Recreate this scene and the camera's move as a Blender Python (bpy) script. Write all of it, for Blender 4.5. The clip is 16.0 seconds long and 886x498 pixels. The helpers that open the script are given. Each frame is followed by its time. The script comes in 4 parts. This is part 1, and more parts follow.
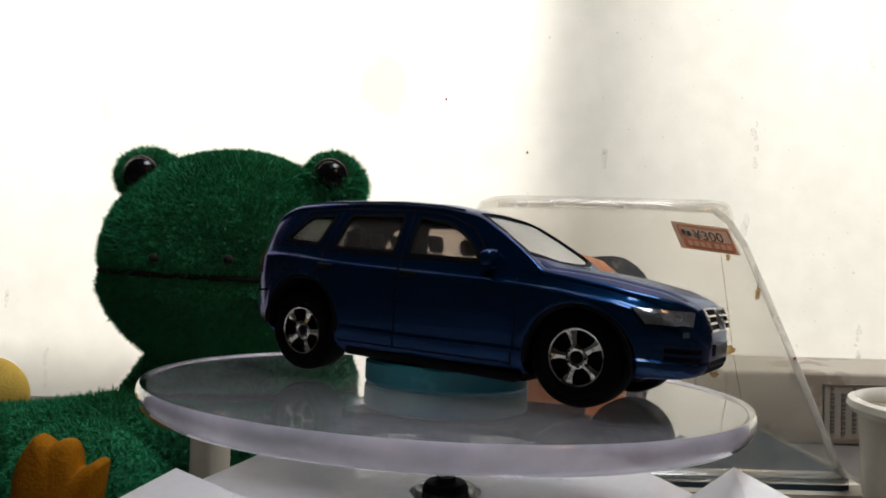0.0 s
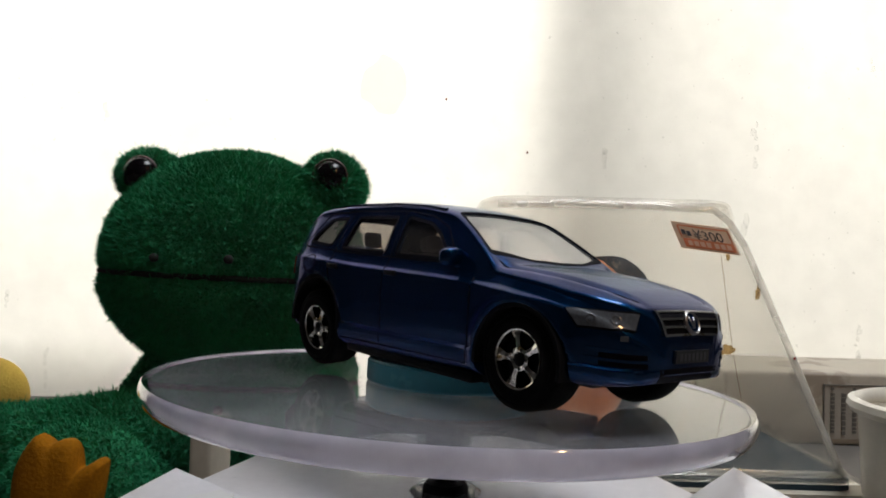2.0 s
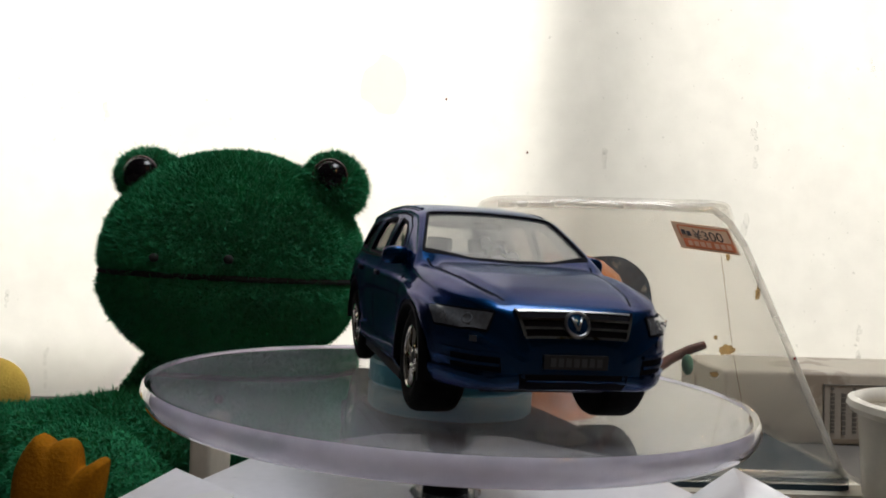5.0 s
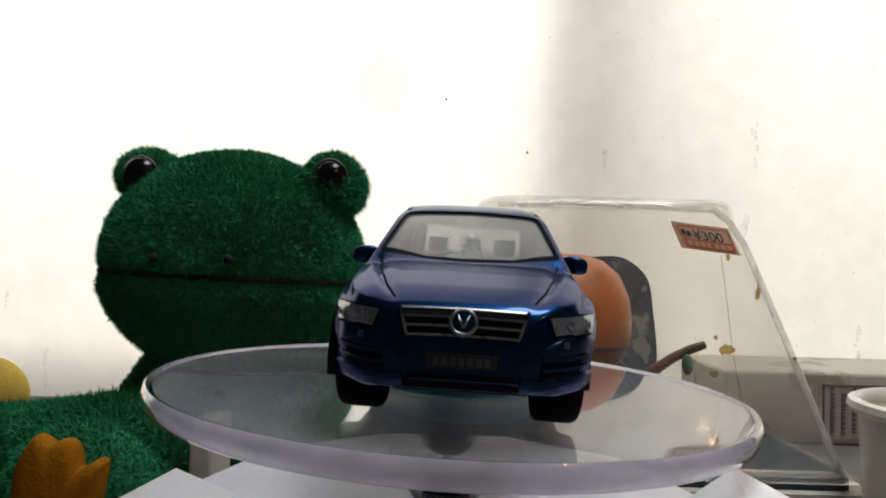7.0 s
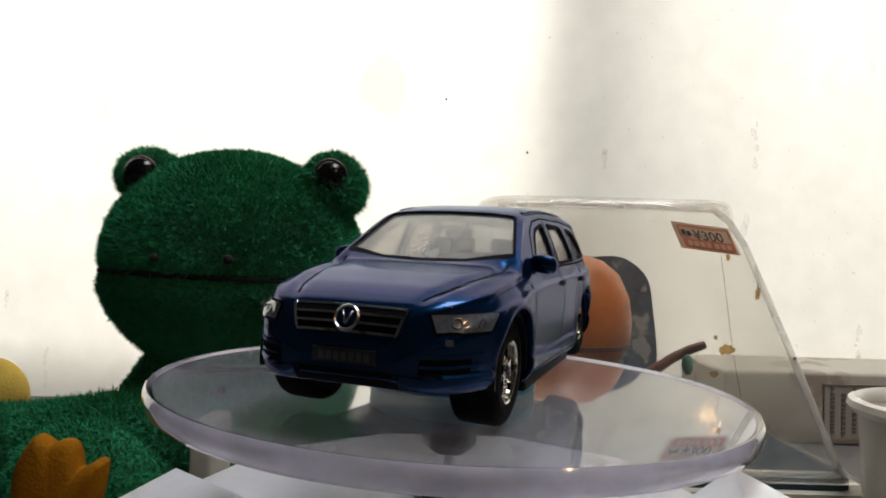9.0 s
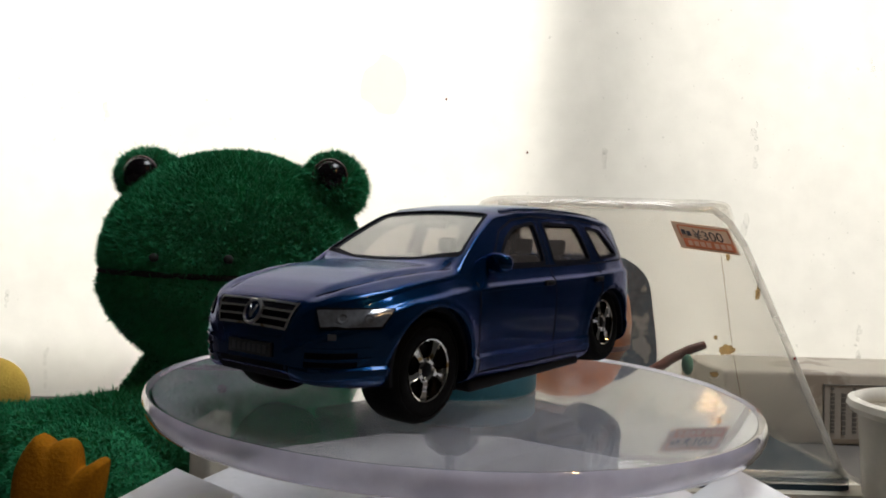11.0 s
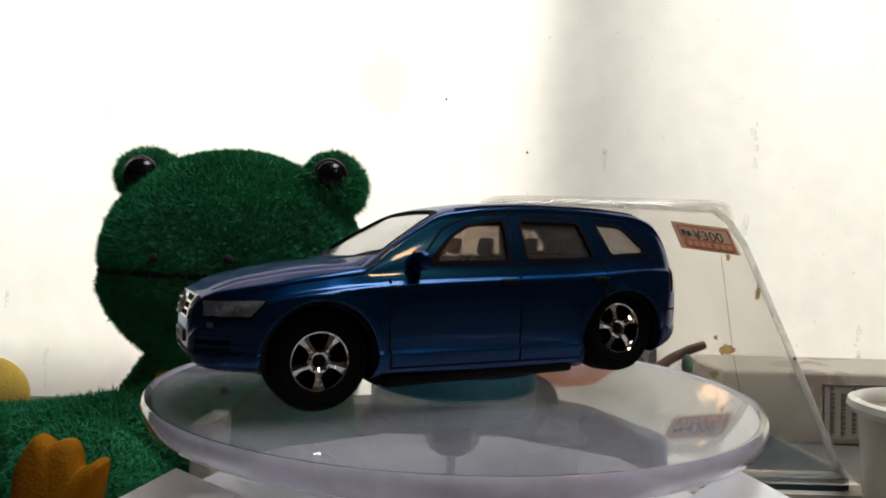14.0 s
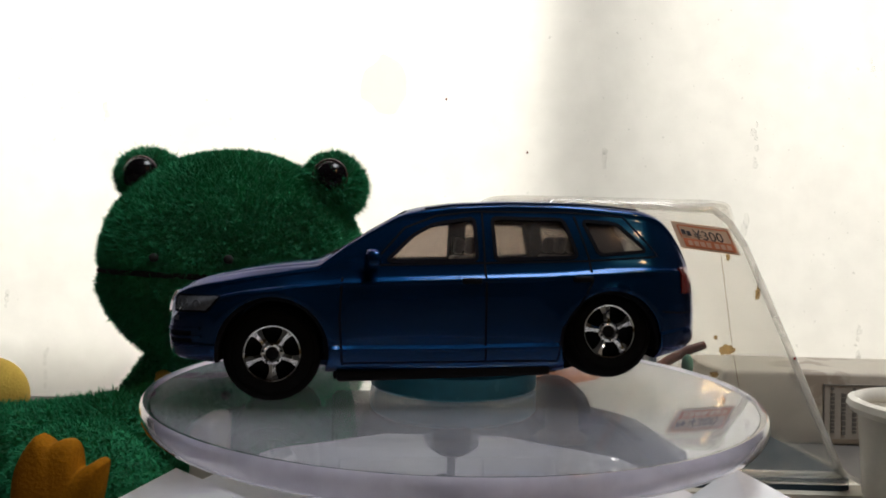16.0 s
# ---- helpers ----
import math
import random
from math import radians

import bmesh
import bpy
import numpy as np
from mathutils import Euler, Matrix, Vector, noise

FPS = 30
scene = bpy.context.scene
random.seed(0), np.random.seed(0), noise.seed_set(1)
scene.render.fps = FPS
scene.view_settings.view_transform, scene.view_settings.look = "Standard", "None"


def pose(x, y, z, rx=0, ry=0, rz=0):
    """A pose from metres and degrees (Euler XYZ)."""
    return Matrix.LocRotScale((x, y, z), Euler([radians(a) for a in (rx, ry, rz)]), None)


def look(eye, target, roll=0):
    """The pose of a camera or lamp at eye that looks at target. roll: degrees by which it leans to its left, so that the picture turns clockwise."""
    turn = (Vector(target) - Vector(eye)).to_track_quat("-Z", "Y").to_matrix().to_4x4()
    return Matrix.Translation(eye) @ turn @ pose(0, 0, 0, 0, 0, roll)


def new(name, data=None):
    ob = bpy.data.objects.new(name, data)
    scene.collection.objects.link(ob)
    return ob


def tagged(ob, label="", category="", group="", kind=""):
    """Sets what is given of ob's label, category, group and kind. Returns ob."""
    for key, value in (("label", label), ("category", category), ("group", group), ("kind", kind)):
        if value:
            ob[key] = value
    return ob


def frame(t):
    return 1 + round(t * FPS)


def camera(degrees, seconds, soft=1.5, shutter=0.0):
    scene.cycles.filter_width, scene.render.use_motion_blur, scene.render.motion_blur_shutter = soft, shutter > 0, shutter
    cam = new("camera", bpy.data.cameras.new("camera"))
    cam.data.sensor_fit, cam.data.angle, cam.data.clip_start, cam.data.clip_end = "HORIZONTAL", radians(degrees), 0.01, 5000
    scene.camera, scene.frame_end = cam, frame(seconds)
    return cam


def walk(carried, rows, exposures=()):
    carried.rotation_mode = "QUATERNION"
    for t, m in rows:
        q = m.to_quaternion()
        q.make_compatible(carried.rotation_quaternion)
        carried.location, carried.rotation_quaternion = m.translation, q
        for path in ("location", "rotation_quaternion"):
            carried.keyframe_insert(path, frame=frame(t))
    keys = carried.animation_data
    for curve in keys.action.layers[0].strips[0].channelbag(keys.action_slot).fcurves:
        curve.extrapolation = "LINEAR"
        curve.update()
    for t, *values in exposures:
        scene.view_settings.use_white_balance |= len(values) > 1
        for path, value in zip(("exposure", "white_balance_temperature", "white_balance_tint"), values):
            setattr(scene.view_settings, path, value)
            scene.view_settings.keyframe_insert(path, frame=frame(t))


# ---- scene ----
ZW = 0.072          # height of the tyres' lowest plane above the table
MM = 0.001

# ---- camera: it stands still on the table ----
cam = camera(63.0, 16.0, soft=1.8)
EYE = pose(-0.0020, -0.1685, ZW + 0.02505, 91.24, 0, 0) @ pose(0, 0, 0, 0, 0, 1.46)
walk(cam, [(0.0, EYE), (16.0, EYE)], exposures=[(0.0, 0.0), (16.0, 0.0)])

# ---- light ----
world = bpy.data.worlds.new("world")
scene.world = world
world.use_nodes = True
wn = world.node_tree.nodes
sky = wn.new("ShaderNodeTexSky")
sky.sky_type = "NISHITA"
sky.sun_disc = False
sky.sun_elevation = radians(38)
sky.sun_rotation = radians(0)
world.node_tree.links.new(sky.outputs[0], wn["Background"].inputs[0])
wn["Background"].inputs[1].default_value = 0.10


def area_lamp(name, m, sx, sy, watts, colour):
    d = bpy.data.lights.new(name, "AREA")
    d.shape, d.size, d.size_y, d.energy, d.color = "RECTANGLE", sx, sy, watts, colour
    ob = new(name, d)
    ob.matrix_world = m
    return ob


# daylight in the window opening behind the frosted sheet
area_lamp("window_daylight", look((-0.12, 0.80, 0.42), (-0.12, 0.33, 0.20)), 1.20, 0.90, 33.5, (1.0, 0.972, 0.908))
# the room's warm lamp, high on the side behind the camera
area_lamp("room_lamp", look((0.55, -0.50, 0.75), (0.0, 0.0, 0.08)), 0.06, 0.06, 0.9, (1.0, 0.58, 0.26))
# soft overhead light, added; the ceiling has no opening for it
area_lamp("overhead_fill", look((0.30, -0.04, 1.20), (0.0, 0.03, 0.1)), 0.50, 0.42, 10.5, (0.92, 0.96, 1.0))


# ---- materials ----
def material(name):
    m = bpy.data.materials.new(name)
    m.use_nodes = True
    return m, m.node_tree.nodes, m.node_tree.links


def surface(name, colour, rough=0.5, metal=0.0, coat=0.0, var=0.12, scale=400.0, bump=0.0, bump_scale=900.0,
            fleck=None, fleck_scale=60.0, fleck_cut=0.62, transmission=0.0, spec=0.5, sheen=0.0, edge=None, even=False):
    """Principled surface with variation at two scales, fine bump and, where given, flecks of a second colour."""
    m, n, l = material(name)
    b = n["Principled BSDF"]
    b.inputs["Roughness"].default_value = rough
    b.inputs["Metallic"].default_value = metal
    b.inputs["Coat Weight"].default_value = coat
    b.inputs["Coat Roughness"].default_value = 0.06
    b.inputs["Transmission Weight"].default_value = transmission
    b.inputs["Specular IOR Level"].default_value = spec
    b.inputs["Sheen Weight"].default_value = sheen
    if edge:
        b.inputs["Specular Tint"].default_value = (*edge, 1)
    tc = n.new("ShaderNodeTexCoord")
    big, small = n.new("ShaderNodeTexNoise"), n.new("ShaderNodeTexNoise")
    big.inputs["Scale"].default_value, small.inputs["Scale"].default_value = scale * 0.12, scale
    big.inputs["Detail"].default_value, small.inputs["Detail"].default_value = 4, 6
    for t in (big, small):
        l.new(tc.outputs["Object"], t.inputs["Vector"])
    add = n.new("ShaderNodeMath")
    add.operation = "ADD"
    l.new(big.outputs[0], add.inputs[0])
    l.new(small.outputs[0], add.inputs[1])
    rng = n.new("ShaderNodeMapRange")
    rng.inputs[1].default_value, rng.inputs[2].default_value = 0.6, 1.4
    rng.inputs[3].default_value, rng.inputs[4].default_value = 1 - var, 1 + var
    l.new(add.outputs[0], rng.inputs[0])
    mul = n.new("ShaderNodeVectorMath")
    mul.operation = "SCALE"
    mul.inputs[0].default_value = colour
    l.new(rng.outputs[0], mul.inputs["Scale"])
    out = mul.outputs[0]
    if fleck:
        fl = n.new("ShaderNodeTexNoise")
        fl.inputs["Scale"].default_value, fl.inputs["Detail"].default_value = fleck_scale, 5
        l.new(tc.outputs["Object"], fl.inputs["Vector"])
        ramp = n.new("ShaderNodeMapRange")
        ramp.inputs[1].default_value, ramp.inputs[2].default_value = fleck_cut, fleck_cut + 0.06
        l.new(fl.outputs[0], ramp.inputs[0])
        mix = n.new("ShaderNodeMix")
        mix.data_type = "RGBA"
        l.new(ramp.outputs[0], mix.inputs[0])
        l.new(out, mix.inputs[6])
        mix.inputs[7].default_value = (*fleck, 1)
        out = mix.outputs[2]
    l.new(out, b.inputs["Base Color"])
    rr = n.new("ShaderNodeMapRange")
    rr.inputs[3].default_value, rr.inputs[4].default_value = (rough, rough) if even else (max(0.02, rough * 0.8), min(1, rough * 1.25))
    l.new(big.outputs[0], rr.inputs[0])
    l.new(rr.outputs[0], b.inputs["Roughness"])
    if bump:
        bt, bn = n.new("ShaderNodeTexNoise"), n.new("ShaderNodeBump")
        bt.inputs["Scale"].default_value, bt.inputs["Detail"].default_value = bump_scale, 5
        l.new(tc.outputs["Object"], bt.inputs["Vector"])
        bn.inputs["Strength"].default_value, bn.inputs["Distance"].default_value = bump, 0.0005
        l.new(bt.outputs[0], bn.inputs["Height"])
        l.new(bn.outputs[0], b.inputs["Normal"])
    return m


def clear_plastic(name, tint, haze, haze_colour, gloss=1.0, rough=0.03, dirt_or_glare=0.0, dirt_or_glare_colour=(0.35, 0.26, 0.15), dirt_or_glare_scale=30.0):
    """Thin clear plastic: it lets the view through, mirrors by Fresnel, and carries a haze and, where given, patches;
    both serve for dust and stains and for painted reflections.
    """
    m, n, l = material(name)
    n.remove(n["Principled BSDF"])
    out = n["Material Output"]
    tr, gl, di, tl = (n.new("ShaderNodeBsdf" + k) for k in ("Transparent", "Glossy", "Diffuse", "Translucent"))
    tr.inputs[0].default_value = (*tint, 1)
    gl.inputs["Roughness"].default_value = rough
    di.inputs[0].default_value = tl.inputs[0].default_value = (*haze_colour, 1)
    half = n.new("ShaderNodeMixShader")
    half.inputs[0].default_value = 0.5
    l.new(di.outputs[0], half.inputs[1])
    l.new(tl.outputs[0], half.inputs[2])
    tc, no = n.new("ShaderNodeTexCoord"), n.new("ShaderNodeTexNoise")
    no.inputs["Scale"].default_value, no.inputs["Detail"].default_value = 45, 8
    l.new(tc.outputs["Object"], no.inputs["Vector"])
    hz = n.new("ShaderNodeMapRange")
    hz.inputs[1].default_value, hz.inputs[2].default_value = 0.3, 0.7
    hz.inputs[3].default_value, hz.inputs[4].default_value = haze * 0.6, haze * 1.4
    l.new(no.outputs[0], hz.inputs[0])
    a = n.new("ShaderNodeMixShader")
    l.new(hz.outputs[0], a.inputs[0])
    l.new(tr.outputs[0], a.inputs[1])
    l.new(half.outputs[0], a.inputs[2])
    last = a
    if dirt_or_glare:
        dn, dr, dd = n.new("ShaderNodeTexNoise"), n.new("ShaderNodeMapRange"), n.new("ShaderNodeBsdfDiffuse")
        dn.inputs["Scale"].default_value, dn.inputs["Detail"].default_value = dirt_or_glare_scale, 6
        l.new(tc.outputs["Object"], dn.inputs["Vector"])
        dr.inputs[1].default_value, dr.inputs[2].default_value, dr.inputs[4].default_value = 0.69, 0.74, dirt_or_glare
        l.new(dn.outputs[0], dr.inputs[0])
        dd.inputs[0].default_value = (*dirt_or_glare_colour, 1)
        d = n.new("ShaderNodeMixShader")
        l.new(dr.outputs[0], d.inputs[0])
        l.new(a.outputs[0], d.inputs[1])
        l.new(dd.outputs[0], d.inputs[2])
        last = d
    fr, pw, k, g = n.new("ShaderNodeLayerWeight"), n.new("ShaderNodeMath"), n.new("ShaderNodeMath"), n.new("ShaderNodeMixShader")
    fr.inputs[0].default_value = 0.5
    pw.operation, pw.inputs[1].default_value = "POWER", 5.0
    k.operation, k.use_clamp = "MULTIPLY_ADD", True
    k.inputs[1].default_value, k.inputs[2].default_value = 0.9 * gloss, 0.035 * gloss
    l.new(fr.outputs["Facing"], pw.inputs[0])
    l.new(pw.outputs[0], k.inputs[0])
    l.new(k.outputs[0], g.inputs[0])
    l.new(last.outputs[0], g.inputs[1])
    l.new(gl.outputs[0], g.inputs[2])
    l.new(g.outputs[0], out.inputs[0])
    return m


def frosted_sheet(name):
    """White translucent sheet with faint stains, rub marks and specks."""
    m, n, l = material(name)
    n.remove(n["Principled BSDF"])
    tc = n.new("ShaderNodeTexCoord")
    c1, c2, c3 = (n.new("ShaderNodeTexNoise") for _ in range(3))
    for c, s, d in ((c1, 7, 5), (c2, 60, 8), (c3, 240, 2)):
        c.inputs["Scale"].default_value, c.inputs["Detail"].default_value = s, d
        l.new(tc.outputs["Object"], c.inputs["Vector"])
    r1, r2, r3 = (n.new("ShaderNodeMapRange") for _ in range(3))
    for r, c, a, b, lo, hi in ((r1, c1, .3, .7, .93, 1.0), (r2, c2, .35, .65, .95, 1.0), (r3, c3, .70, .76, 1.0, .80)):
        for i, v in enumerate((a, b, lo, hi)):
            r.inputs[i + 1].default_value = v
        l.new(c.outputs[0], r.inputs[0])
    p, q, col = n.new("ShaderNodeMath"), n.new("ShaderNodeMath"), n.new("ShaderNodeVectorMath")
    p.operation = q.operation = "MULTIPLY"
    col.operation = "SCALE"
    l.new(r1.outputs[0], p.inputs[0])
    l.new(r2.outputs[0], p.inputs[1])
    l.new(p.outputs[0], q.inputs[0])
    l.new(r3.outputs[0], q.inputs[1])
    col.inputs[0].default_value = (0.86, 0.85, 0.82)
    l.new(q.outputs[0], col.inputs["Scale"])
    di, tl, mx = n.new("ShaderNodeBsdfDiffuse"), n.new("ShaderNodeBsdfTranslucent"), n.new("ShaderNodeMixShader")
    l.new(col.outputs[0], di.inputs[0])
    l.new(col.outputs[0], tl.inputs[0])
    mx.inputs[0].default_value = 0.6
    l.new(di.outputs[0], mx.inputs[1])
    l.new(tl.outputs[0], mx.inputs[2])
    l.new(mx.outputs[0], n["Material Output"].inputs[0])
    return m


BLUE = surface("blue car paint", (0.0020, 0.0240, 0.080), 0.27, 0.78, 0.34, var=0.08, scale=1500, spec=0.3, edge=(0.05, 0.28, 0.52), even=True)
BLACK = surface("black plastic", (0.005, 0.005, 0.006), 0.6, var=0.2, spec=0.08)
GAP = surface("dark panel gap", (0.003, 0.003, 0.006), 0.8, spec=0.1)
RUBBER = surface("tyre rubber", (0.004, 0.004, 0.004), 0.8, spec=0.05, var=0.25, bump=0.3)
CHROME = surface("worn chrome", (0.66, 0.63, 0.58), 0.06, 1.0, var=0.12, fleck=(0.30, 0.20, 0.07), fleck_scale=420, fleck_cut=0.60)
SEAT = surface("grey seat plastic", (0.11, 0.105, 0.10), 0.6, var=0.12)
LENS = surface("clear lamp lens", (0.13, 0.14, 0.16), 0.16, 0.35, 0.8, var=0.35, scale=1500)
REDLENS = surface("red lamp lens", (0.17, 0.018, 0.012), 0.15, 0.0, 1.0)
PLATE = surface("dark number plate", (0.012, 0.014, 0.018), 0.45)
PLATEBAR = surface("number plate bars", (0.045, 0.050, 0.058), 0.5)
# whitish haze and patches: dirt on the pane plus painted sky reflections
GLASS = clear_plastic("windscreen plastic", (0.90, 0.89, 0.87), 0.27, (0.80, 0.82, 0.83), gloss=1.5, rough=0.10, dirt_or_glare=0.40, dirt_or_glare_colour=(0.80, 0.82, 0.84), dirt_or_glare_scale=75)
SIDEGLASS = clear_plastic("side window plastic", (0.76, 0.72, 0.69), 0.10, (0.66, 0.62, 0.60), gloss=0.7, rough=0.16, dirt_or_glare=0.3, dirt_or_glare_colour=(0.7, 0.68, 0.66), dirt_or_glare_scale=60)
DULLCHROME = surface("dull chrome", (0.34, 0.34, 0.35), 0.28, 1.0, var=0.2, scale=900)
TEAL = surface("teal rubber", (0.012, 0.155, 0.21), 0.5, var=0.15, fleck=(0.03, 0.2, 0.25), fleck_scale=300)
# pale haze: partly cloudy plastic, partly the bright sheet's reflection painted in
DISC = clear_plastic("clear acrylic", (0.945, 0.955, 0.955), 0.235, (0.86, 0.87, 0.95), gloss=1.7, rough=0.03, dirt_or_glare=0.35, dirt_or_glare_colour=(0.7, 0.7, 0.68), dirt_or_glare_scale=70)
# milky plastic; the lavender tint stands in for backlight refracted through it
RIM = clear_plastic("milky acrylic rim", (0.90, 0.89, 0.93), 0.46, (0.84, 0.82, 0.93), gloss=2.2, rough=0.06)
TUBE = clear_plastic("grey clear tube", (0.80, 0.82, 0.83), 0.12, (0.4, 0.41, 0.43), gloss=1.6, rough=0.08)
STEEL = surface("dull steel", (0.28, 0.28, 0.29), 0.35, 1.0)
WHITE = surface("white plastic", (0.80, 0.78, 0.83), 0.45, var=0.05, fleck=(0.5, 0.5, 0.52), fleck_scale=260, fleck_cut=0.70, bump=0.15)
CARD = surface("white card", (0.80, 0.79, 0.80), 0.7, var=0.04, fleck=(0.35, 0.35, 0.36), fleck_scale=210, fleck_cut=0.69)
GREEN = surface("green plush pile", (0.027, 0.245, 0.108), 0.95, var=0.28, scale=300, spec=0.03, sheen=0.12)
GOLD = surface("gold felt", (0.30, 0.115, 0.004), 0.95, var=0.25, scale=900, bump=0.6, spec=0.1)
YELLOW = surface("yellow felt", (0.50, 0.34, 0.07), 0.95, var=0.15, scale=900, bump=0.5, spec=0.1)
THREAD = surface("black thread", (0.004, 0.006, 0.005), 0.9)
EYEBLACK = surface("black glossy plastic", (0.005, 0.004, 0.005), 0.16, spec=0.25)
EYEWHITE = surface("brown eye ring", (0.03, 0.014, 0.010), 0.55)
CASE = clear_plastic("clear case plastic", (0.985, 0.98, 0.968), 0.045, (0.94, 0.91, 0.86), gloss=0.85, rough=0.05, dirt_or_glare=0.38, dirt_or_glare_colour=(0.42, 0.30, 0.16), dirt_or_glare_scale=26)
CASEGLINT = clear_plastic("thick case edge with painted glint", (0.96, 0.95, 0.93), 0.30, (0.95, 0.93, 0.90), gloss=2.2, rough=0.08)
SLATE = surface("blue grey tray", (0.022, 0.038, 0.052), 0.6, var=0.2, spec=0.15)
CREAM = surface("cream plastic", (0.52, 0.48, 0.40), 0.5, var=0.08)
ORANGE = surface("orange painted wood", (0.46, 0.118, 0.002), 0.45, 0.0, 0.15, var=0.25, scale=250, fleck=(0.30, 0.07, 0.004), fleck_scale=60, fleck_cut=0.66)
BROWN = surface("brown lacquered twig", (0.14, 0.036, 0.020), 0.4, 0.0, 0.4, var=0.4, scale=600)
PANEL = surface("slate blue mottled card", (0.075, 0.115, 0.155), 0.7, var=0.5, scale=220, fleck=(0.36, 0.37, 0.36), fleck_scale=95, fleck_cut=0.55)
BUD = surface("green bead", (0.06, 0.23, 0.15), 0.35, 0.0, 0.5)
INK = surface("dark ink", (0.035, 0.03, 0.035), 0.7)
BEIGE = surface("beige appliance plastic", (0.47, 0.425, 0.355), 0.55, var=0.10, fleck=(0.30, 0.25, 0.20), fleck_scale=40, fleck_cut=0.60)
INKSOFT = surface("faded print", (0.15, 0.14, 0.125), 0.7)
LABEL = surface("greyed label paper", (0.36, 0.33, 0.285), 0.6, var=0.06)
ENAMEL = surface("off-white enamel", (0.66, 0.63, 0.56), 0.3, 0.0, 0.4, var=0.06)
TABLE = surface("brown laminate", (0.13, 0.12, 0.11), 0.6, var=0.15, scale=120, spec=0.25)
# dark so that the unseen shell bounces little light
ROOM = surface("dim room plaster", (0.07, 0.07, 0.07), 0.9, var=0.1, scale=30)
SHEET = frosted_sheet("frosted white sheet")
SPLASH = clear_plastic("clear paint drip", (0.992, 0.992, 0.99), 0.06, (0.95, 0.95, 0.93), gloss=0.25, rough=0.2)
SMEAR = clear_plastic("pale smear", (0.885, 0.895, 0.905), 0.02, (0.8, 0.8, 0.8), gloss=0.1, rough=0.4)
STAIN = clear_plastic("brown stain", (0.82, 0.68, 0.46), 0.18, (0.46, 0.35, 0.2), gloss=0.3, rough=0.3)


def paper(name, colour, through_share=0.45, var=0.1):
    """Thin paper that lets some of the light behind it through."""
    m = surface(name, colour, 0.7, var=var)
    n, l = m.node_tree.nodes, m.node_tree.links
    tl, mx = n.new("ShaderNodeBsdfTranslucent"), n.new("ShaderNodeMixShader")
    tl.inputs[0].default_value = (*colour, 1)
    mx.inputs[0].default_value = through_share
    l.new(n["Principled BSDF"].outputs[0], mx.inputs[1])
    l.new(tl.outputs[0], mx.inputs[2])
    l.new(mx.outputs[0], n["Material Output"].inputs[0])
    return m


STICKER = paper("faded orange sticker", (0.72, 0.26, 0.13))
STICKERPALE = paper("pale sticker paper", (0.74, 0.60, 0.48), 0.6)
INKPALE = paper("pale ink", (0.80, 0.55, 0.40))


# ---- mesh helpers ----
def link_mesh(name, verts, faces, mat, parent=None, label="", smooth=True, auto=40):
    me = bpy.data.meshes.new(name)
    me.from_pydata([tuple(v) for v in verts], [], faces)
    me.update()
    for p in me.polygons:
        p.use_smooth = smooth
    if smooth and auto:
        me.set_sharp_from_angle(angle=radians(auto))
    me.materials.append(mat)
    ob = new(name, me)
    if parent:
        ob.parent = parent
    if label:
        ob["label"] = label
    return ob


def part(name, bm, mat, parent=None, label="", smooth=True, auto=40):
    me = bpy.data.meshes.new(name)
    bmesh.ops.recalc_face_normals(bm, faces=bm.faces)
    bm.to_mesh(me)
    bm.free()
    for p in me.polygons:
        p.use_smooth = smooth
    if smooth and auto:
        me.set_sharp_from_angle(angle=radians(auto))
    me.materials.append(mat)
    ob = new(name, me)
    if parent:
        ob.parent = parent
    if label:
        ob["label"] = label
    return ob


def empty(name, m=None):
    ob = new(name)
    ob.empty_display_size = 0.01
    if m is not None:
        ob.matrix_world = m
    return ob


def box(bm, x0, x1, y0, y1, z0, z1, bevel=0.0, m=None):
    r = bmesh.ops.create_cube(bm, size=1)
    vs = r["verts"]
    for v in vs:
        v.co = Vector(((x0 + x1) / 2 + v.co.x * (x1 - x0), (y0 + y1) / 2 + v.co.y * (y1 - y0), (z0 + z1) / 2 + v.co.z * (z1 - z0)))
        if m is not None:
            v.co = m @ v.co
    if bevel:
        es = list({e for v in vs for e in v.link_edges})
        bmesh.ops.bevel(bm, geom=es, offset=bevel, segments=3, affect="EDGES", profile=0.5)
    return bm


def lathe(profile, n=64, axis="z", close=False):
    """Vertices and faces of a turned shape from (radius, height) pairs."""
    vs, fs = [], []
    for i in range(n):
        a = 2 * math.pi * i / n
        for r, h in profile:
            p = (r * math.cos(a), r * math.sin(a), h)
            vs.append(p if axis == "z" else (p[0], p[2], p[1]))
    k = len(profile)
    for i in range(n):
        j = (i + 1) % n
        for q in range(k if close else k - 1):
            w = (q + 1) % k
            fs.append((i * k + q, j * k + q, j * k + w, i * k + w))
    if not close:
        fs.append(tuple(i * k for i in range(n))[::-1])
        fs.append(tuple(i * k + k - 1 for i in range(n)))
    return vs, fs


def prism(points, lift):
    """A prism from a flat outline, from -lift to +lift."""
    n = len(points)
    vs = [Vector(p) - Vector(lift) for p in points] + [Vector(p) + Vector(lift) for p in points]
    fs = [tuple(range(n))[::-1], tuple(range(n, 2 * n))] + [(i, (i + 1) % n, n + (i + 1) % n, n + i) for i in range(n)]
    return vs, fs


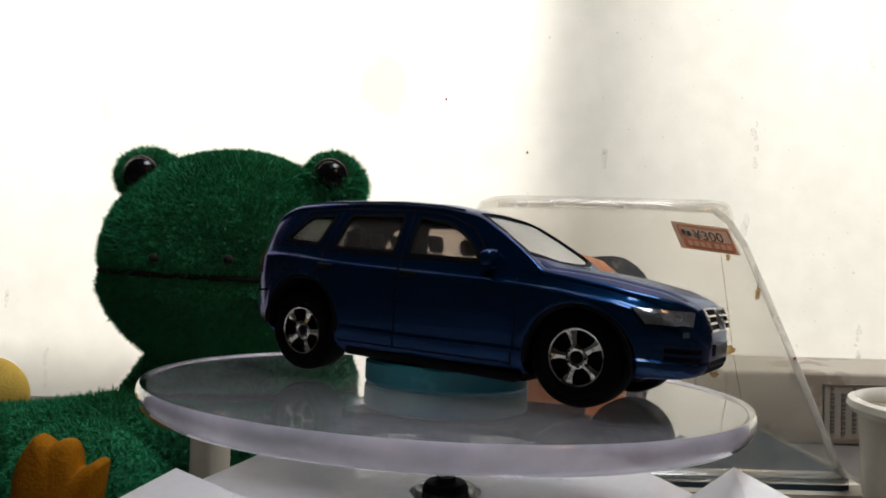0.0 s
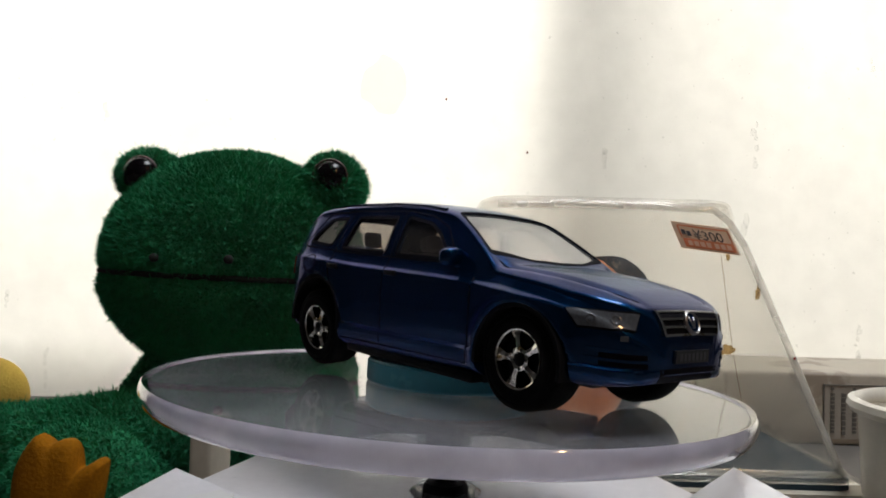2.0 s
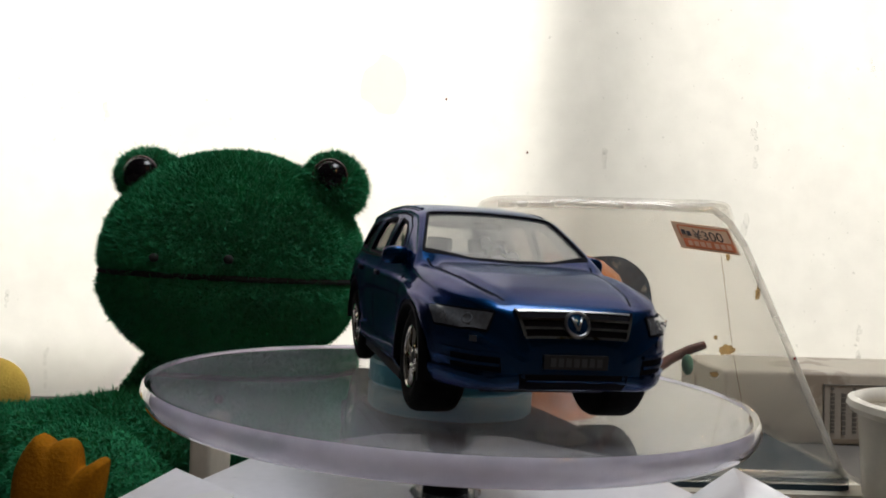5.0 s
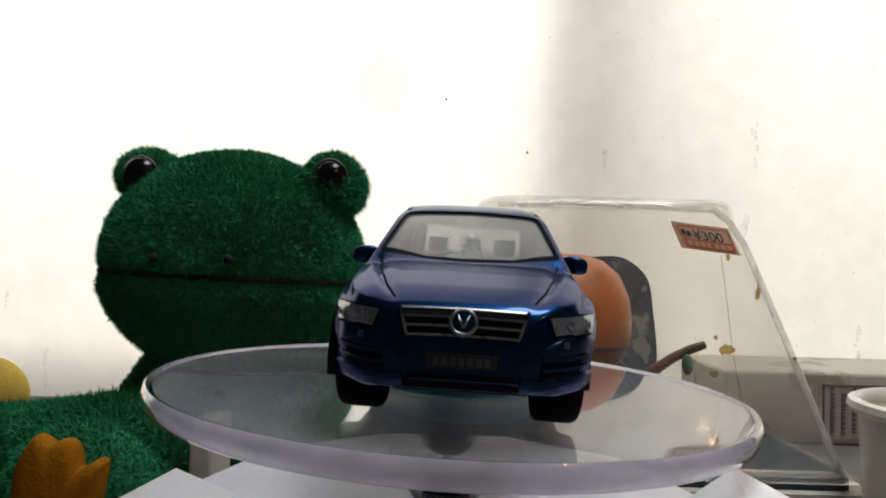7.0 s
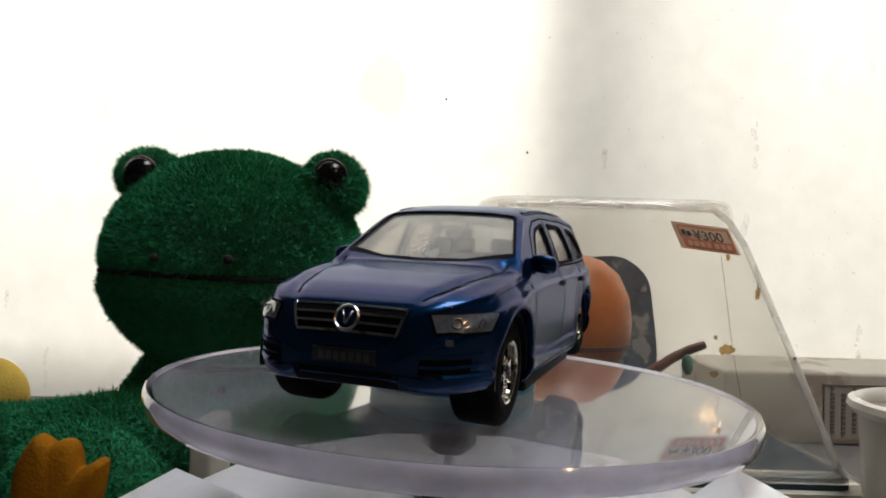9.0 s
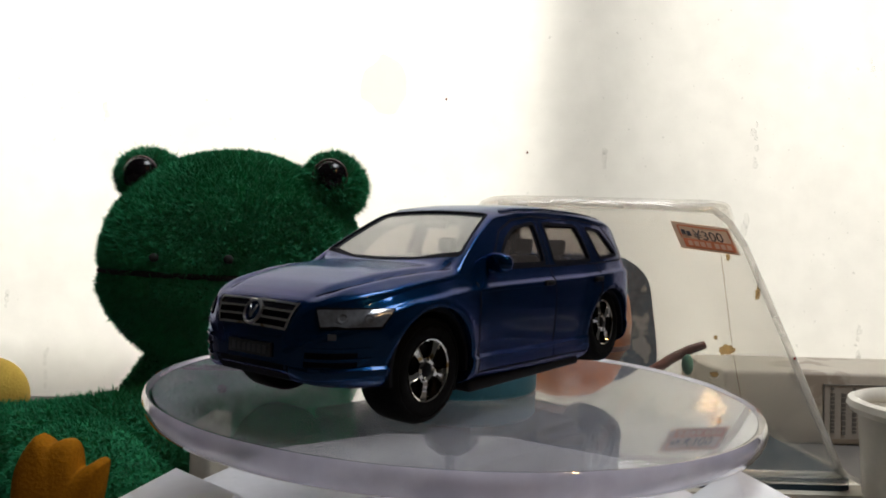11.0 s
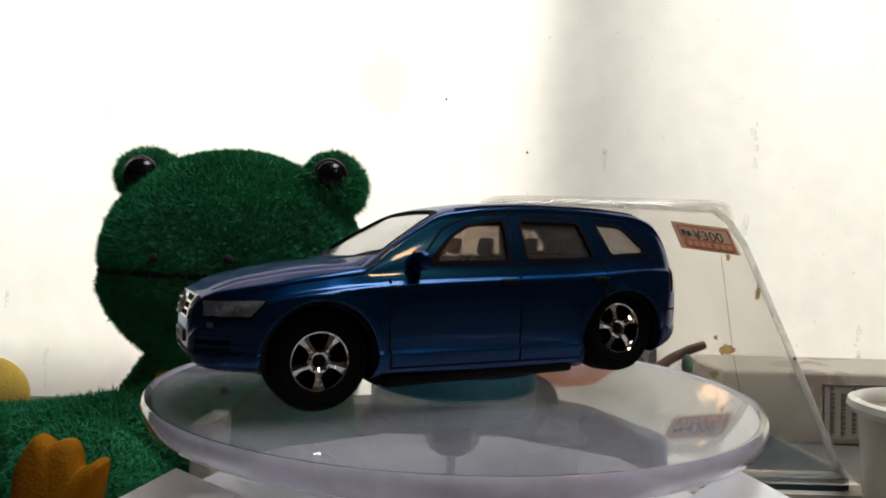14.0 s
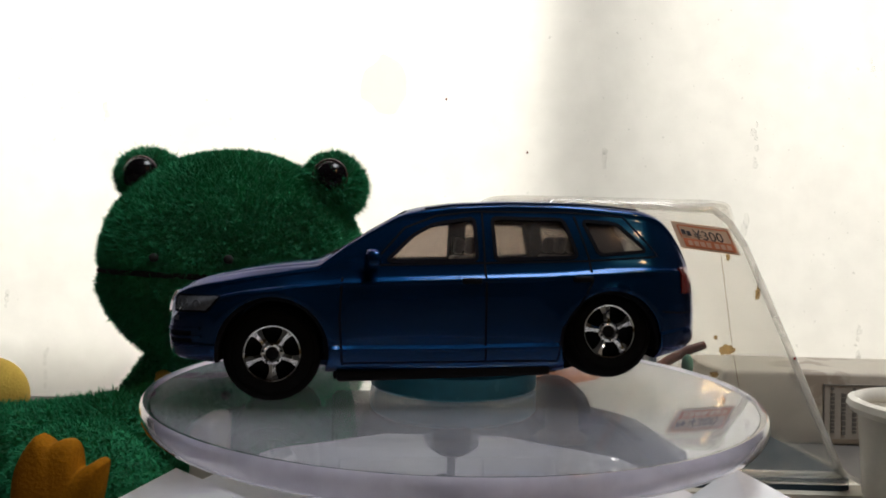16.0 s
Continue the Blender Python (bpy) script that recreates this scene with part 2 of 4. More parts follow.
def rounded(points, r, seg=4):
    """Round the corners of a flat 3D outline."""
    out, n = [], len(points)
    for i in range(n):
        a, b, c = Vector(points[i - 1]), Vector(points[i]), Vector(points[(i + 1) % n])
        d = min(r, (a - b).length * 0.45, (c - b).length * 0.45)
        p, q = b + (a - b).normalized() * d, b + (c - b).normalized() * d
        for s in range(seg + 1):
            t = s / seg
            out.append(p * (1 - t) ** 2 + b * 2 * t * (1 - t) + q * t ** 2)
    return out


def tube_path(points, radius, n=12):
    """A closed tube along points; radius a number or one a point."""
    vs, fs = [], []
    pts = [Vector(p) for p in points]
    for i, p in enumerate(pts):
        d = (pts[min(i + 1, len(pts) - 1)] - pts[max(i - 1, 0)]).normalized()
        u = d.cross(Vector((0, 0, 1)))
        u = Vector((1, 0, 0)) if u.length < 1e-4 else u.normalized()
        w = d.cross(u)
        r = radius[i] if isinstance(radius, (list, tuple)) else radius
        for k in range(n):
            a = 2 * math.pi * k / n
            vs.append(p + (u * math.cos(a) + w * math.sin(a)) * r)
    for i in range(len(pts) - 1):
        for k in range(n):
            j = (k + 1) % n
            fs.append((i * n + k, i * n + j, (i + 1) * n + j, (i + 1) * n + k))
    fs.append(tuple(range(n))[::-1])
    fs.append(tuple(range((len(pts) - 1) * n, len(pts) * n)))
    return vs, fs


def lerp_table(table, x):
    xs, ys = [p[0] for p in table], [p[1] for p in table]
    if xs[0] > xs[-1]:
        xs, ys = xs[::-1], ys[::-1]
    return float(np.interp(x, xs, ys))


# ---- setting ----
WALL_Y = 0.33


def build_setting():
    bm = bmesh.new()
    box(bm, -1.0, 1.0, -1.2, WALL_Y + 0.06, -0.03, 0.0, 0.002)
    tagged(part("table_surface", bm, TABLE), "dull brown laminate table top under the toys", kind="structure")
    # frosted sheet, slightly wavy
    nx, nz = 80, 30
    vs, fs = [], []
    for i in range(nx + 1):
        for k in range(nz + 1):
            x, z = -0.52 + 1.04 * i / nx, 1.25 * k / nz
            vs.append((x, WALL_Y + 0.0006 * math.sin(x * 31) * math.sin(z * 11 + 1), z))
    for i in range(nx):
        for k in range(nz):
            a = i * (nz + 1) + k
            fs.append((a, a + nz + 1, a + nz + 2, a + 1))
    sh = link_mesh("window_sheet", vs, fs, SHEET, auto=0)
    so = sh.modifiers.new("thickness", "SOLIDIFY")
    so.thickness, so.offset = 0.0004, 1
    tagged(sh, "frosted white backlit sheet with faint stains", kind="structure")
    # unseen post, turned so that its shade on the sheet fades to one side
    bm = bmesh.new()
    box(bm, 0.0, 0.090, -0.006, 0.006, 0.0, 1.25, 0.003)
    post = part("shade_post", bm, ROOM)
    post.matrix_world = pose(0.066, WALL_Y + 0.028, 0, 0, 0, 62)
    tagged(post, "unseen slanted post that casts the sheet's shade band", kind="structure")
    # unseen room shell; the pieces beside the sheet block side glow off the car
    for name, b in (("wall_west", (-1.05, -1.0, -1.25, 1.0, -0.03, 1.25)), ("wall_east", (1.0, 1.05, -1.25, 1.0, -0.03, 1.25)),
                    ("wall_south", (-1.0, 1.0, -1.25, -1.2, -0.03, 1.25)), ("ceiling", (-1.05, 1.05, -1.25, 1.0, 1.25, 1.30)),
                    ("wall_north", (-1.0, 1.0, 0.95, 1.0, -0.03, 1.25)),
                    ("sheet_side_blocker", (-1.0, -0.52, WALL_Y - 0.01, WALL_Y + 0.05, 0.0, 1.25)), ("sheet_side_blocker", (0.52, 1.0, WALL_Y - 0.01, WALL_Y + 0.05, 0.0, 1.25))):
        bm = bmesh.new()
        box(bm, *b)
        tagged(part(name, bm, ROOM, smooth=False), "plain dark plaster, out of view, keeps bounced light low", kind="structure")


build_setting()


# ---- turntable ----
def build_base():
    base = tagged(empty("motor_box"), "white plastic motor box with a black collar under the turntable", "motor box")
    r, zt = 0.062, 0.0445
    prof = [(0.0, 0.0), (r, 0.0), (r, zt - 0.003), (r - 0.0008, zt - 0.0008), (r - 0.003, zt), (0.0085, zt), (0.0085, zt - 0.003), (0.0, zt - 0.003)]
    vs, fs = lathe(prof, 10)
    link_mesh("housing", vs, fs, WHITE, base, "scuffed white housing", auto=25)
    vs, fs = lathe([(0.0, zt - 0.004), (0.0053, zt - 0.004), (0.0053, zt + 0.0012), (0.0046, zt + 0.0024), (0.0024, zt + 0.0026), (0.0022, zt + 0.0036), (0.0, zt + 0.0036)], 40)
    link_mesh("motor_collar", vs, fs, BLACK, base, "black motor collar")
    vs, fs = lathe([(0.0056, zt - 0.002), (0.0084, zt - 0.002), (0.0082, zt + 0.0004), (0.0070, zt + 0.0012), (0.0058, zt + 0.0010)], 40, close=True)
    link_mesh("collar_ring", vs, fs, TUBE, base, "clear plastic ring")
    # folded card ears at the front corners
    for name, a, b, c, d in (("corner_ear", (-0.0553, -0.020, 0.0542), (-0.066, -0.062, 0.052), (-0.010, -0.060, 0.0535), (-0.038, -0.058, 0.0535)),
                             ("corner_ear", (0.0585, -0.020, 0.0572), (0.084, -0.062, 0.047), (0.012, -0.060, 0.047), (0.047, -0.060, 0.0565))):
        vs = [a, b, c, d] + [(p[0], p[1], 0.0) for p in (a, b, c, d)]
        fs = [(0, 1, 3), (0, 3, 2), (4, 7, 5), (4, 6, 7), (0, 4, 5, 1), (1, 5, 7, 3), (3, 7, 6, 2), (2, 6, 4, 0)]
        link_mesh(name, vs, fs, CARD if a[0] > 0 else WHITE, base, "white folded corner", smooth=False)
    rs = random.Random(3)
    ring = [(-0.0405 + 0.0042 * math.cos(a) * rs.uniform(0.6, 1.2), -0.0425 + 0.0040 * math.sin(a) * rs.uniform(0.6, 1.2), 0.0551) for a in np.linspace(0, 2 * math.pi, 12)[:-1]]
    vs, fs = prism(ring, (0, 0, 0.0007))
    link_mesh("paper_chip", vs, fs, CARD, base, "torn chip of white paper", smooth=False)
    return base


BASE = build_base()


def build_platter():
    p = tagged(empty("turntable_platter"), "clear round acrylic turntable plate with a milky rim", "turntable plate")
    vs, fs = lathe([(0.0, 0.0), (0.0651, 0.0), (0.0651, -0.0011), (0.0, -0.0011)], 128)
    link_mesh("plate", vs, fs, DISC, p, "scratched clear plate")
    prof = [(0.0652, 0.0000), (0.0658, 0.0005), (0.0664, 0.0006), (0.0668, 0.0001), (0.0671, -0.0010), (0.0671, -0.0018), (0.0667, -0.0030), (0.0660, -0.0040), (0.0653, -0.0044),
            (0.0649, -0.0040), (0.0650, -0.0028), (0.0652, -0.0013)]
    vs, fs = lathe(prof, 128, close=True)
    link_mesh("rim", vs, fs, RIM, p, "milky rounded rim")
    vs, fs = lathe([(0.0, -0.0013), (0.0064, -0.0013), (0.0064, -0.0132), (0.0056, -0.0145), (0.0, -0.0145)], 12)
    link_mesh("hub_tube", vs, fs, TUBE, p, "grey clear hub under the plate", auto=25)
    vs, fs = lathe([(0.0, -0.0075), (0.0044, -0.0075), (0.0044, -0.0150), (0.0036, -0.0158), (0.0, -0.0158)], 20)
    link_mesh("hub_core", vs, fs, BLACK, p, "dark hub core")
    vs, fs = lathe([(0.0, -0.0156), (0.0010, -0.0143), (0.0010, -0.0235), (0.0, -0.0235)], 16)
    link_mesh("spindle", vs, fs, STEEL, p, "thin steel spindle")
    return p


PLATTER = build_platter()
vs, fs = lathe([(0.0, 0.0), (0.0184, 0.0), (0.0190, 0.0006), (0.0190, 0.0046), (0.0184, 0.0052), (0.0, 0.0052)], 64)
PUCK = tagged(link_mesh("rubber_puck", vs, fs, TEAL), "teal round rubber puck that props the car", "puck")


# ---- toy car ----
TOP = [(55.6, 15.2), (55.4, 16.8), (54.9, 18.6), (54.2, 19.9), (53.2, 20.9), (51.4, 21.8), (47.5, 23.0), (38.8, 24.7), (32.9, 25.4), (26.6, 25.9), (25.2, 26.4), (21.0, 29.2), (14.9, 32.9),
       (9.5, 35.8), (7.4, 36.6), (4.9, 37.3), (-1.4, 38.2), (-13, 38.7), (-23.5, 38.5), (-30.2, 38.1), (-41.2, 37.0), (-46.0, 36.1), (-48.5, 35.2), (-51.0, 33.2),
       (-55.1, 28.0), (-57.2, 24.2), (-58.6, 19.0), (-59.2, 15.5), (-59.6, 12.6)]
BOT = [(55.6, 9.6), (54.5, 8.0), (52, 7.3), (43, 6.8), (23, 4.4), (0, 3.4), (-22, 3.2), (-42, 5.0), (-54, 6.4), (-58, 7.2), (-59.6, 8.8)]
WID = [(55.6, 8.6), (55.2, 10.8), (54.4, 13.2), (53.0, 15.7), (51.0, 17.9), (48.0, 19.9), (43.0, 21.4), (33, 22.3), (22, 22.0), (0, 21.9), (-22, 22.0), (-33, 22.4), (-43, 22.0),
       (-49, 20.6), (-53, 18.6), (-56, 16.4), (-58.2, 13.8), (-59.6, 10.6)]
BELT = [(55.6, 12.8), (54.6, 15.6), (52.0, 18.2), (48.0, 20.2), (40, 22.2), (30, 23.5), (20, 24.3), (10, 24.6), (-20, 25.1), (-40, 26.0), (-50, 25.6), (-55, 24.0), (-57.2, 20.5), (-59.6, 11.5)]
DROP = [(55.6, 1.2), (27, 3.4), (24, 1.6), (20, 1.2), (9, 1.3), (4, 2.2), (-44, 2.6), (-50, 3.2), (-60, 2.5)]


def smooth_table(table):
    return lambda x: sum(w * lerp_table(table, x + d) for d, w in ((-1.2, 0.25), (0, 0.5), (1.2, 0.25))) if -53 < x < 53 else lerp_table(table, x)


# the tail is shorter than the tables' own scale
TOP, BOT, WID, BELT, DROP = ([(x if x > -41 else -41 + (x + 41) * 0.8, z) for x, z in t] for t in (TOP, BOT, WID, BELT, DROP))
f_top, f_bot, f_wid, f_belt, f_drop = (smooth_table(t) for t in (TOP, BOT, WID, BELT, DROP))
LOWER_KEYS = [(0.0, 0.86), (0.05, 0.93), (0.12, 0.974), (0.20, 0.988), (0.245, 0.990), (0.275, 0.968), (0.40, 0.984), (0.58, 0.996), (0.74, 0.998), (0.83, 0.990),
              (0.868, 0.992), (0.885, 0.984), (0.91, 0.954), (0.955, 0.932), (1.0, 0.912)]
LOWER = [(q, float(np.interp(q, [k[0] for k in LOWER_KEYS], [k[1] for k in LOWER_KEYS])))
         for q in (0, .05, .1, .15, .2, .245, .26, .275, .33, .4, .46, .52, .58, .64, .7, .75, .79, .83, .85, .868, .885, .898, .91, .93, .955, 1.0)]
CREASE = [(60, 9.4), (53, 10.0), (46, 12.2), (36, 14.4), (26, 15.8), (22, 16.2)]


def step(a, b, x):
    t = min(1.0, max(0.0, (x - a) / (b - a)))
    return t * t * (3 - 2 * t)


def section(x):
    """Half outline of the body at x, from the bottom's middle to the top's middle, in millimetres."""
    w, zb, zt, bo = f_wid(x), f_belt(x), f_top(x), f_bot(x)
    zb = min(zb, zt - 0.8)
    zr = max(zb + 0.02, zt - f_drop(x))
    yb = 0.912 * w
    slope = min(1.0, max(0.0, (zr - zb) / 11.0))
    yr = yb - 4.6 * slope
    pts = [(0, bo), (0.5 * w, bo)]
    for q, f in LOWER:
        y, z = f * w, bo + q * (zb - bo)
        # flared lips round the wheel arches
        for wx in (34.4, -33.0):
            r = math.hypot(x - wx, z - 8.8)
            y += (0.55 * math.exp(-((r - 11.2) / 0.9) ** 2) + 0.35 * math.exp(-((r - 12.6) / 2.4) ** 2)) * step(3.0, 6.0, z)
        pts.append((y, z))
    for s in (0.12, 0.3, 0.5, 0.7, 0.88, 1.0):
        pts.append((yb + (yr - yb) * s + 0.35 * slope * math.sin(math.pi * s), zb + (zr - zb) * s))
    # the bonnet's raised panel ends in a crease above the rounded wings
    yc, on = lerp_table(CREASE, x), step(21.0, 28.0, x) * (1 - step(47.0, 54.0, x))
    for i in range(1, 29):
        a = (i / 28) * math.pi / 2
        y, z = yr * math.cos(a) ** 0.62 if i < 28 else 0.0, zr + (zt - zr) * math.sin(a) ** 0.75
        z += on * 0.35 * (1 - step(yc - 1.0, yc + 0.6, y))
        z -= on * 0.42 * math.exp(-((y - yc - 1.0) / 0.9) ** 2)
        z += on * 0.30 * math.exp(-((y - yc - 3.0) / 1.3) ** 2)
        pts.append((y, z))
    return pts


def loft(stations, sec):
    vs, fs = [], []
    rings = []
    for x in stations:
        half = sec(x)
        ring = [(x, y, z) for y, z in half] + [(x, -y, z) for y, z in half[-2:0:-1]]
        rings.append(len(ring))
        vs += ring
    n = rings[0]
    for i in range(len(stations) - 1):
        for k in range(n):
            j = (k + 1) % n
            fs.append((i * n + k, (i + 1) * n + k, (i + 1) * n + j, i * n + j))
    fs.append(tuple(range(n)))
    fs.append(tuple(range((len(stations) - 1) * n, len(stations) * n))[::-1])
    return vs, fs


def scaled(vs):
    return [Vector(v) * MM for v in vs]


def carve(ob, cutters):
    """Cut each (vertices, faces) list out of ob's mesh for good."""
    for vs, fs in cutters:
        c = link_mesh("cutter", scaled(vs), fs, BLACK, smooth=False)
        bm = bmesh.new()
        bm.from_mesh(c.data)
        bmesh.ops.recalc_face_normals(bm, faces=bm.faces)
        bm.to_mesh(c.data)
        bm.free()
        mod = ob.modifiers.new("cut", "BOOLEAN")
        mod.operation, mod.solver, mod.object = "DIFFERENCE", "EXACT", c
        me = bpy.data.meshes.new_from_object(ob.evaluated_get(bpy.context.evaluated_depsgraph_get()))
        ob.modifiers.clear()
        ob.data = me
        bpy.data.objects.remove(c)


def joined(*shapes):
    vs, fs = [], []
    for v, f in shapes:
        o = len(vs)
        vs += list(v)
        fs += [tuple(i + o for i in q) for q in f]
    return vs, fs


def side_window(points, s, r):
    return prism(rounded([(x, 20.0 * s, z) for x, z in points], r), (0, 9.0, 0))


FRONT_WIN = [(12.4, 25.9), (6.9, 31.0), (2.5, 33.3), (-5.9, 34.6), (-5.9, 25.9)]
REAR_WIN = [(-9.6, 34.6), (-24.6, 34.2), (-26.8, 26.3), (-9.6, 26.0)]
QUARTER_WIN = [(-28.6, 33.9), (-36.0, 33.2), (-41.6, 27.4), (-31.2, 26.7)]


class Skin:
    """The plain body's surface, to lay lamps, gaps and panes on it."""

    def __init__(self, vs, fs):
        from mathutils.bvhtree import BVHTree
        self.tree = BVHTree.FromPolygons([Vector(v) for v in vs], fs)

    def meet(self, p, way):
        w = Vector(way).normalized()
        hit, nor, _, _ = self.tree.ray_cast(Vector(p) + w * 40, -w)
        if hit is None:
            hit, nor, _, _ = self.tree.find_nearest(Vector(p))
        if nor.dot(w) < 0:
            nor = -nor
        return hit, nor

    def patch(self, corners, way, lift, thick, nu=10, nv=6):
        """A curved pane over a four-cornered area, from lift-thick to lift off the skin."""
        a, b, c, d = (Vector(q) for q in corners)
        outer, inner = [], []
        for i in range(nu + 1):
            for k in range(nv + 1):
                u, v = i / nu, k / nv
                p = (a * (1 - u) + b * u) * (1 - v) + (d * (1 - u) + c * u) * v
                h, n = self.meet(p, way)
                outer.append(h + n * lift)
                inner.append(h + n * (lift - thick))
        fs, m, o = [], nv + 1, len(outer)
        for i in range(nu):
            for k in range(nv):
                q = (i * m + k, (i + 1) * m + k, (i + 1) * m + k + 1, i * m + k + 1)
                fs += [q, tuple(o + z for z in q[::-1])]
        edge = [k for k in range(m)] + [i * m + nv for i in range(1, nu + 1)] + [nu * m + k for k in range(nv - 1, -1, -1)] + [i * m for i in range(nu - 1, 0, -1)]
        for i in range(len(edge)):
            p, q = edge[i], edge[(i + 1) % len(edge)]
            fs.append((p, q, q + o, p + o))
        return outer + inner, fs

    def ribbon(self, points, way, width, lift=0.04, step=0.8):
        """A narrow strip along a line on the skin."""
        pts = [Vector(p) for p in points]
        line = [pts[0]]
        for a, b in zip(pts, pts[1:]):
            k = max(1, int((b - a).length / step))
            line += [a.lerp(b, (i + 1) / k) for i in range(k)]
        on = [self.meet(p, way) for p in line]
        vs, fs = [], []
        for i, (h, n) in enumerate(on):
            d = (on[min(i + 1, len(on) - 1)][0] - on[max(i - 1, 0)][0]).normalized()
            s = d.cross(n).normalized() * width / 2
            vs += [h + s + n * lift, h - s + n * lift, h - s - n * 0.25, h + s - n * 0.25]
        for i in range(len(on) - 1):
            for k in range(4):
                fs.append((4 * i + k, 4 * i + (k + 1) % 4, 4 * i + 4 + (k + 1) % 4, 4 * i + 4 + k))
        fs += [(0, 1, 2, 3), tuple(4 * (len(on) - 1) + k for k in (3, 2, 1, 0))]
        return vs, fs


def build_wheel(parent, x, s, z=8.8, lean=0.0, spin=0.3):
    """A wheel with its outer face towards s (1: left, -1: right)."""
    w = empty("wheel")
    w.parent = parent
    w.matrix_local = pose(x * MM, 0.0168 * s - 0.0004, z * MM, lean, 0, 0) @ pose(0, 0, 0, 0, 0, 0 if s > 0 else 180)
    prof = [(5.3, -3.6), (8.2, -3.9), (9.0, -3.4), (9.35, -2.6), (9.4, 0.0), (9.35, 2.7), (9.1, 3.6), (8.6, 4.1), (8.0, 4.35), (7.8, 4.2), (7.6, 4.4), (6.6, 4.5), (5.55, 4.2), (5.4, 2.0), (5.3, -3.0)]
    vs, fs = lathe(prof, 64, "y", close=True)
    link_mesh("tyre", scaled(vs), fs, RUBBER, w, "black rubber tyre")
    vs, fs = lathe([(0.0, 0.9), (5.3, 0.9), (5.3, -3.0), (0.0, -3.0)], 32, "y")
    link_mesh("brake_disc", scaled(vs), fs, BLACK, w)
    shapes = [lathe([(5.05, 3.6), (5.12, 4.15), (5.4, 4.3), (5.5, 2.0), (5.05, 1.6)], 56, "y", close=True)]
    for k in range(5):
        r = Matrix.Rotation(2 * math.pi * k / 5 + spin, 3, "Y")
        # each spoke widens to two horns at the rim, with a ridge along its middle
        half = [(0.92, 1.5, 3.75), (0.74, 2.4, 3.9), (0.70, 3.3, 3.8), (0.95, 4.2, 3.7), (1.55, 5.15, 3.75)]
        v, f = [], []
        for p, q, h in half:
            v += [r @ Vector((-p, 2.3, q)), r @ Vector((-p * 0.86, h - 0.3, q)), r @ Vector((0, h + 0.12, q)), r @ Vector((p * 0.86, h - 0.3, q)), r @ Vector((p, 2.3, q))]
        for i in range(len(half) - 1):
            f += [(5 * i + j, 5 * i + j + 1, 5 * i + 6 + j, 5 * i + 5 + j) for j in range(4)] + [(5 * i, 5 * i + 5, 5 * i + 9, 5 * i + 4)]
        f += [(4, 3, 2, 1, 0), tuple(range(5 * len(half) - 5, 5 * len(half)))]
        shapes.append((v, f))
    shapes.append(lathe([(1.25, 3.0), (2.2, 2.8), (2.2, 3.75), (1.7, 4.05), (1.25, 3.8)], 28, "y", close=True))
    vs, fs = joined(*shapes)
    link_mesh("rim", scaled(vs), fs, CHROME, w, "worn chrome five-spoke rim", auto=18)
    vs, fs = lathe([(0.0, 2.4), (1.25, 2.4), (1.25, 3.75), (1.0, 3.95), (0.0, 3.95)], 24, "y")
    link_mesh("hub_cap", scaled(vs), fs, BLACK, w, "black hub cap")
    for k in range(5):
        a = 2 * math.pi * (k + 0.5) / 5 + spin
        vs, fs = lathe([(0.0, 3.6), (0.26, 3.6), (0.26, 4.1), (0.0, 4.1)], 8, "y")
        link_mesh("bolt", scaled([(p[0] + 1.78 * math.sin(a), p[1], p[2] + 1.78 * math.cos(a)) for p in vs]), fs, BLACK, w)
    return w


def build_seat(parent, x, y, wide):
    seat = bmesh.new()
    box(seat, x - 3.0, x + 3.5, y - wide, y + wide, 11.0, 15.0, 1.0)
    m = Matrix.Translation((x - 3.5, y, 14.0)) @ Matrix.Rotation(radians(-12), 4, "Y")
    box(seat, -1.3, 1.3, -wide, wide, 0, 13.0, 1.1, m)
    box(seat, -1.0, 1.0, -2.4, 2.4, 13.3, 17.2, 0.9, m)
    bmesh.ops.scale(seat, vec=(MM, MM, MM), verts=seat.verts)
    return part("seat", seat, SEAT, parent, "grey moulded seat")


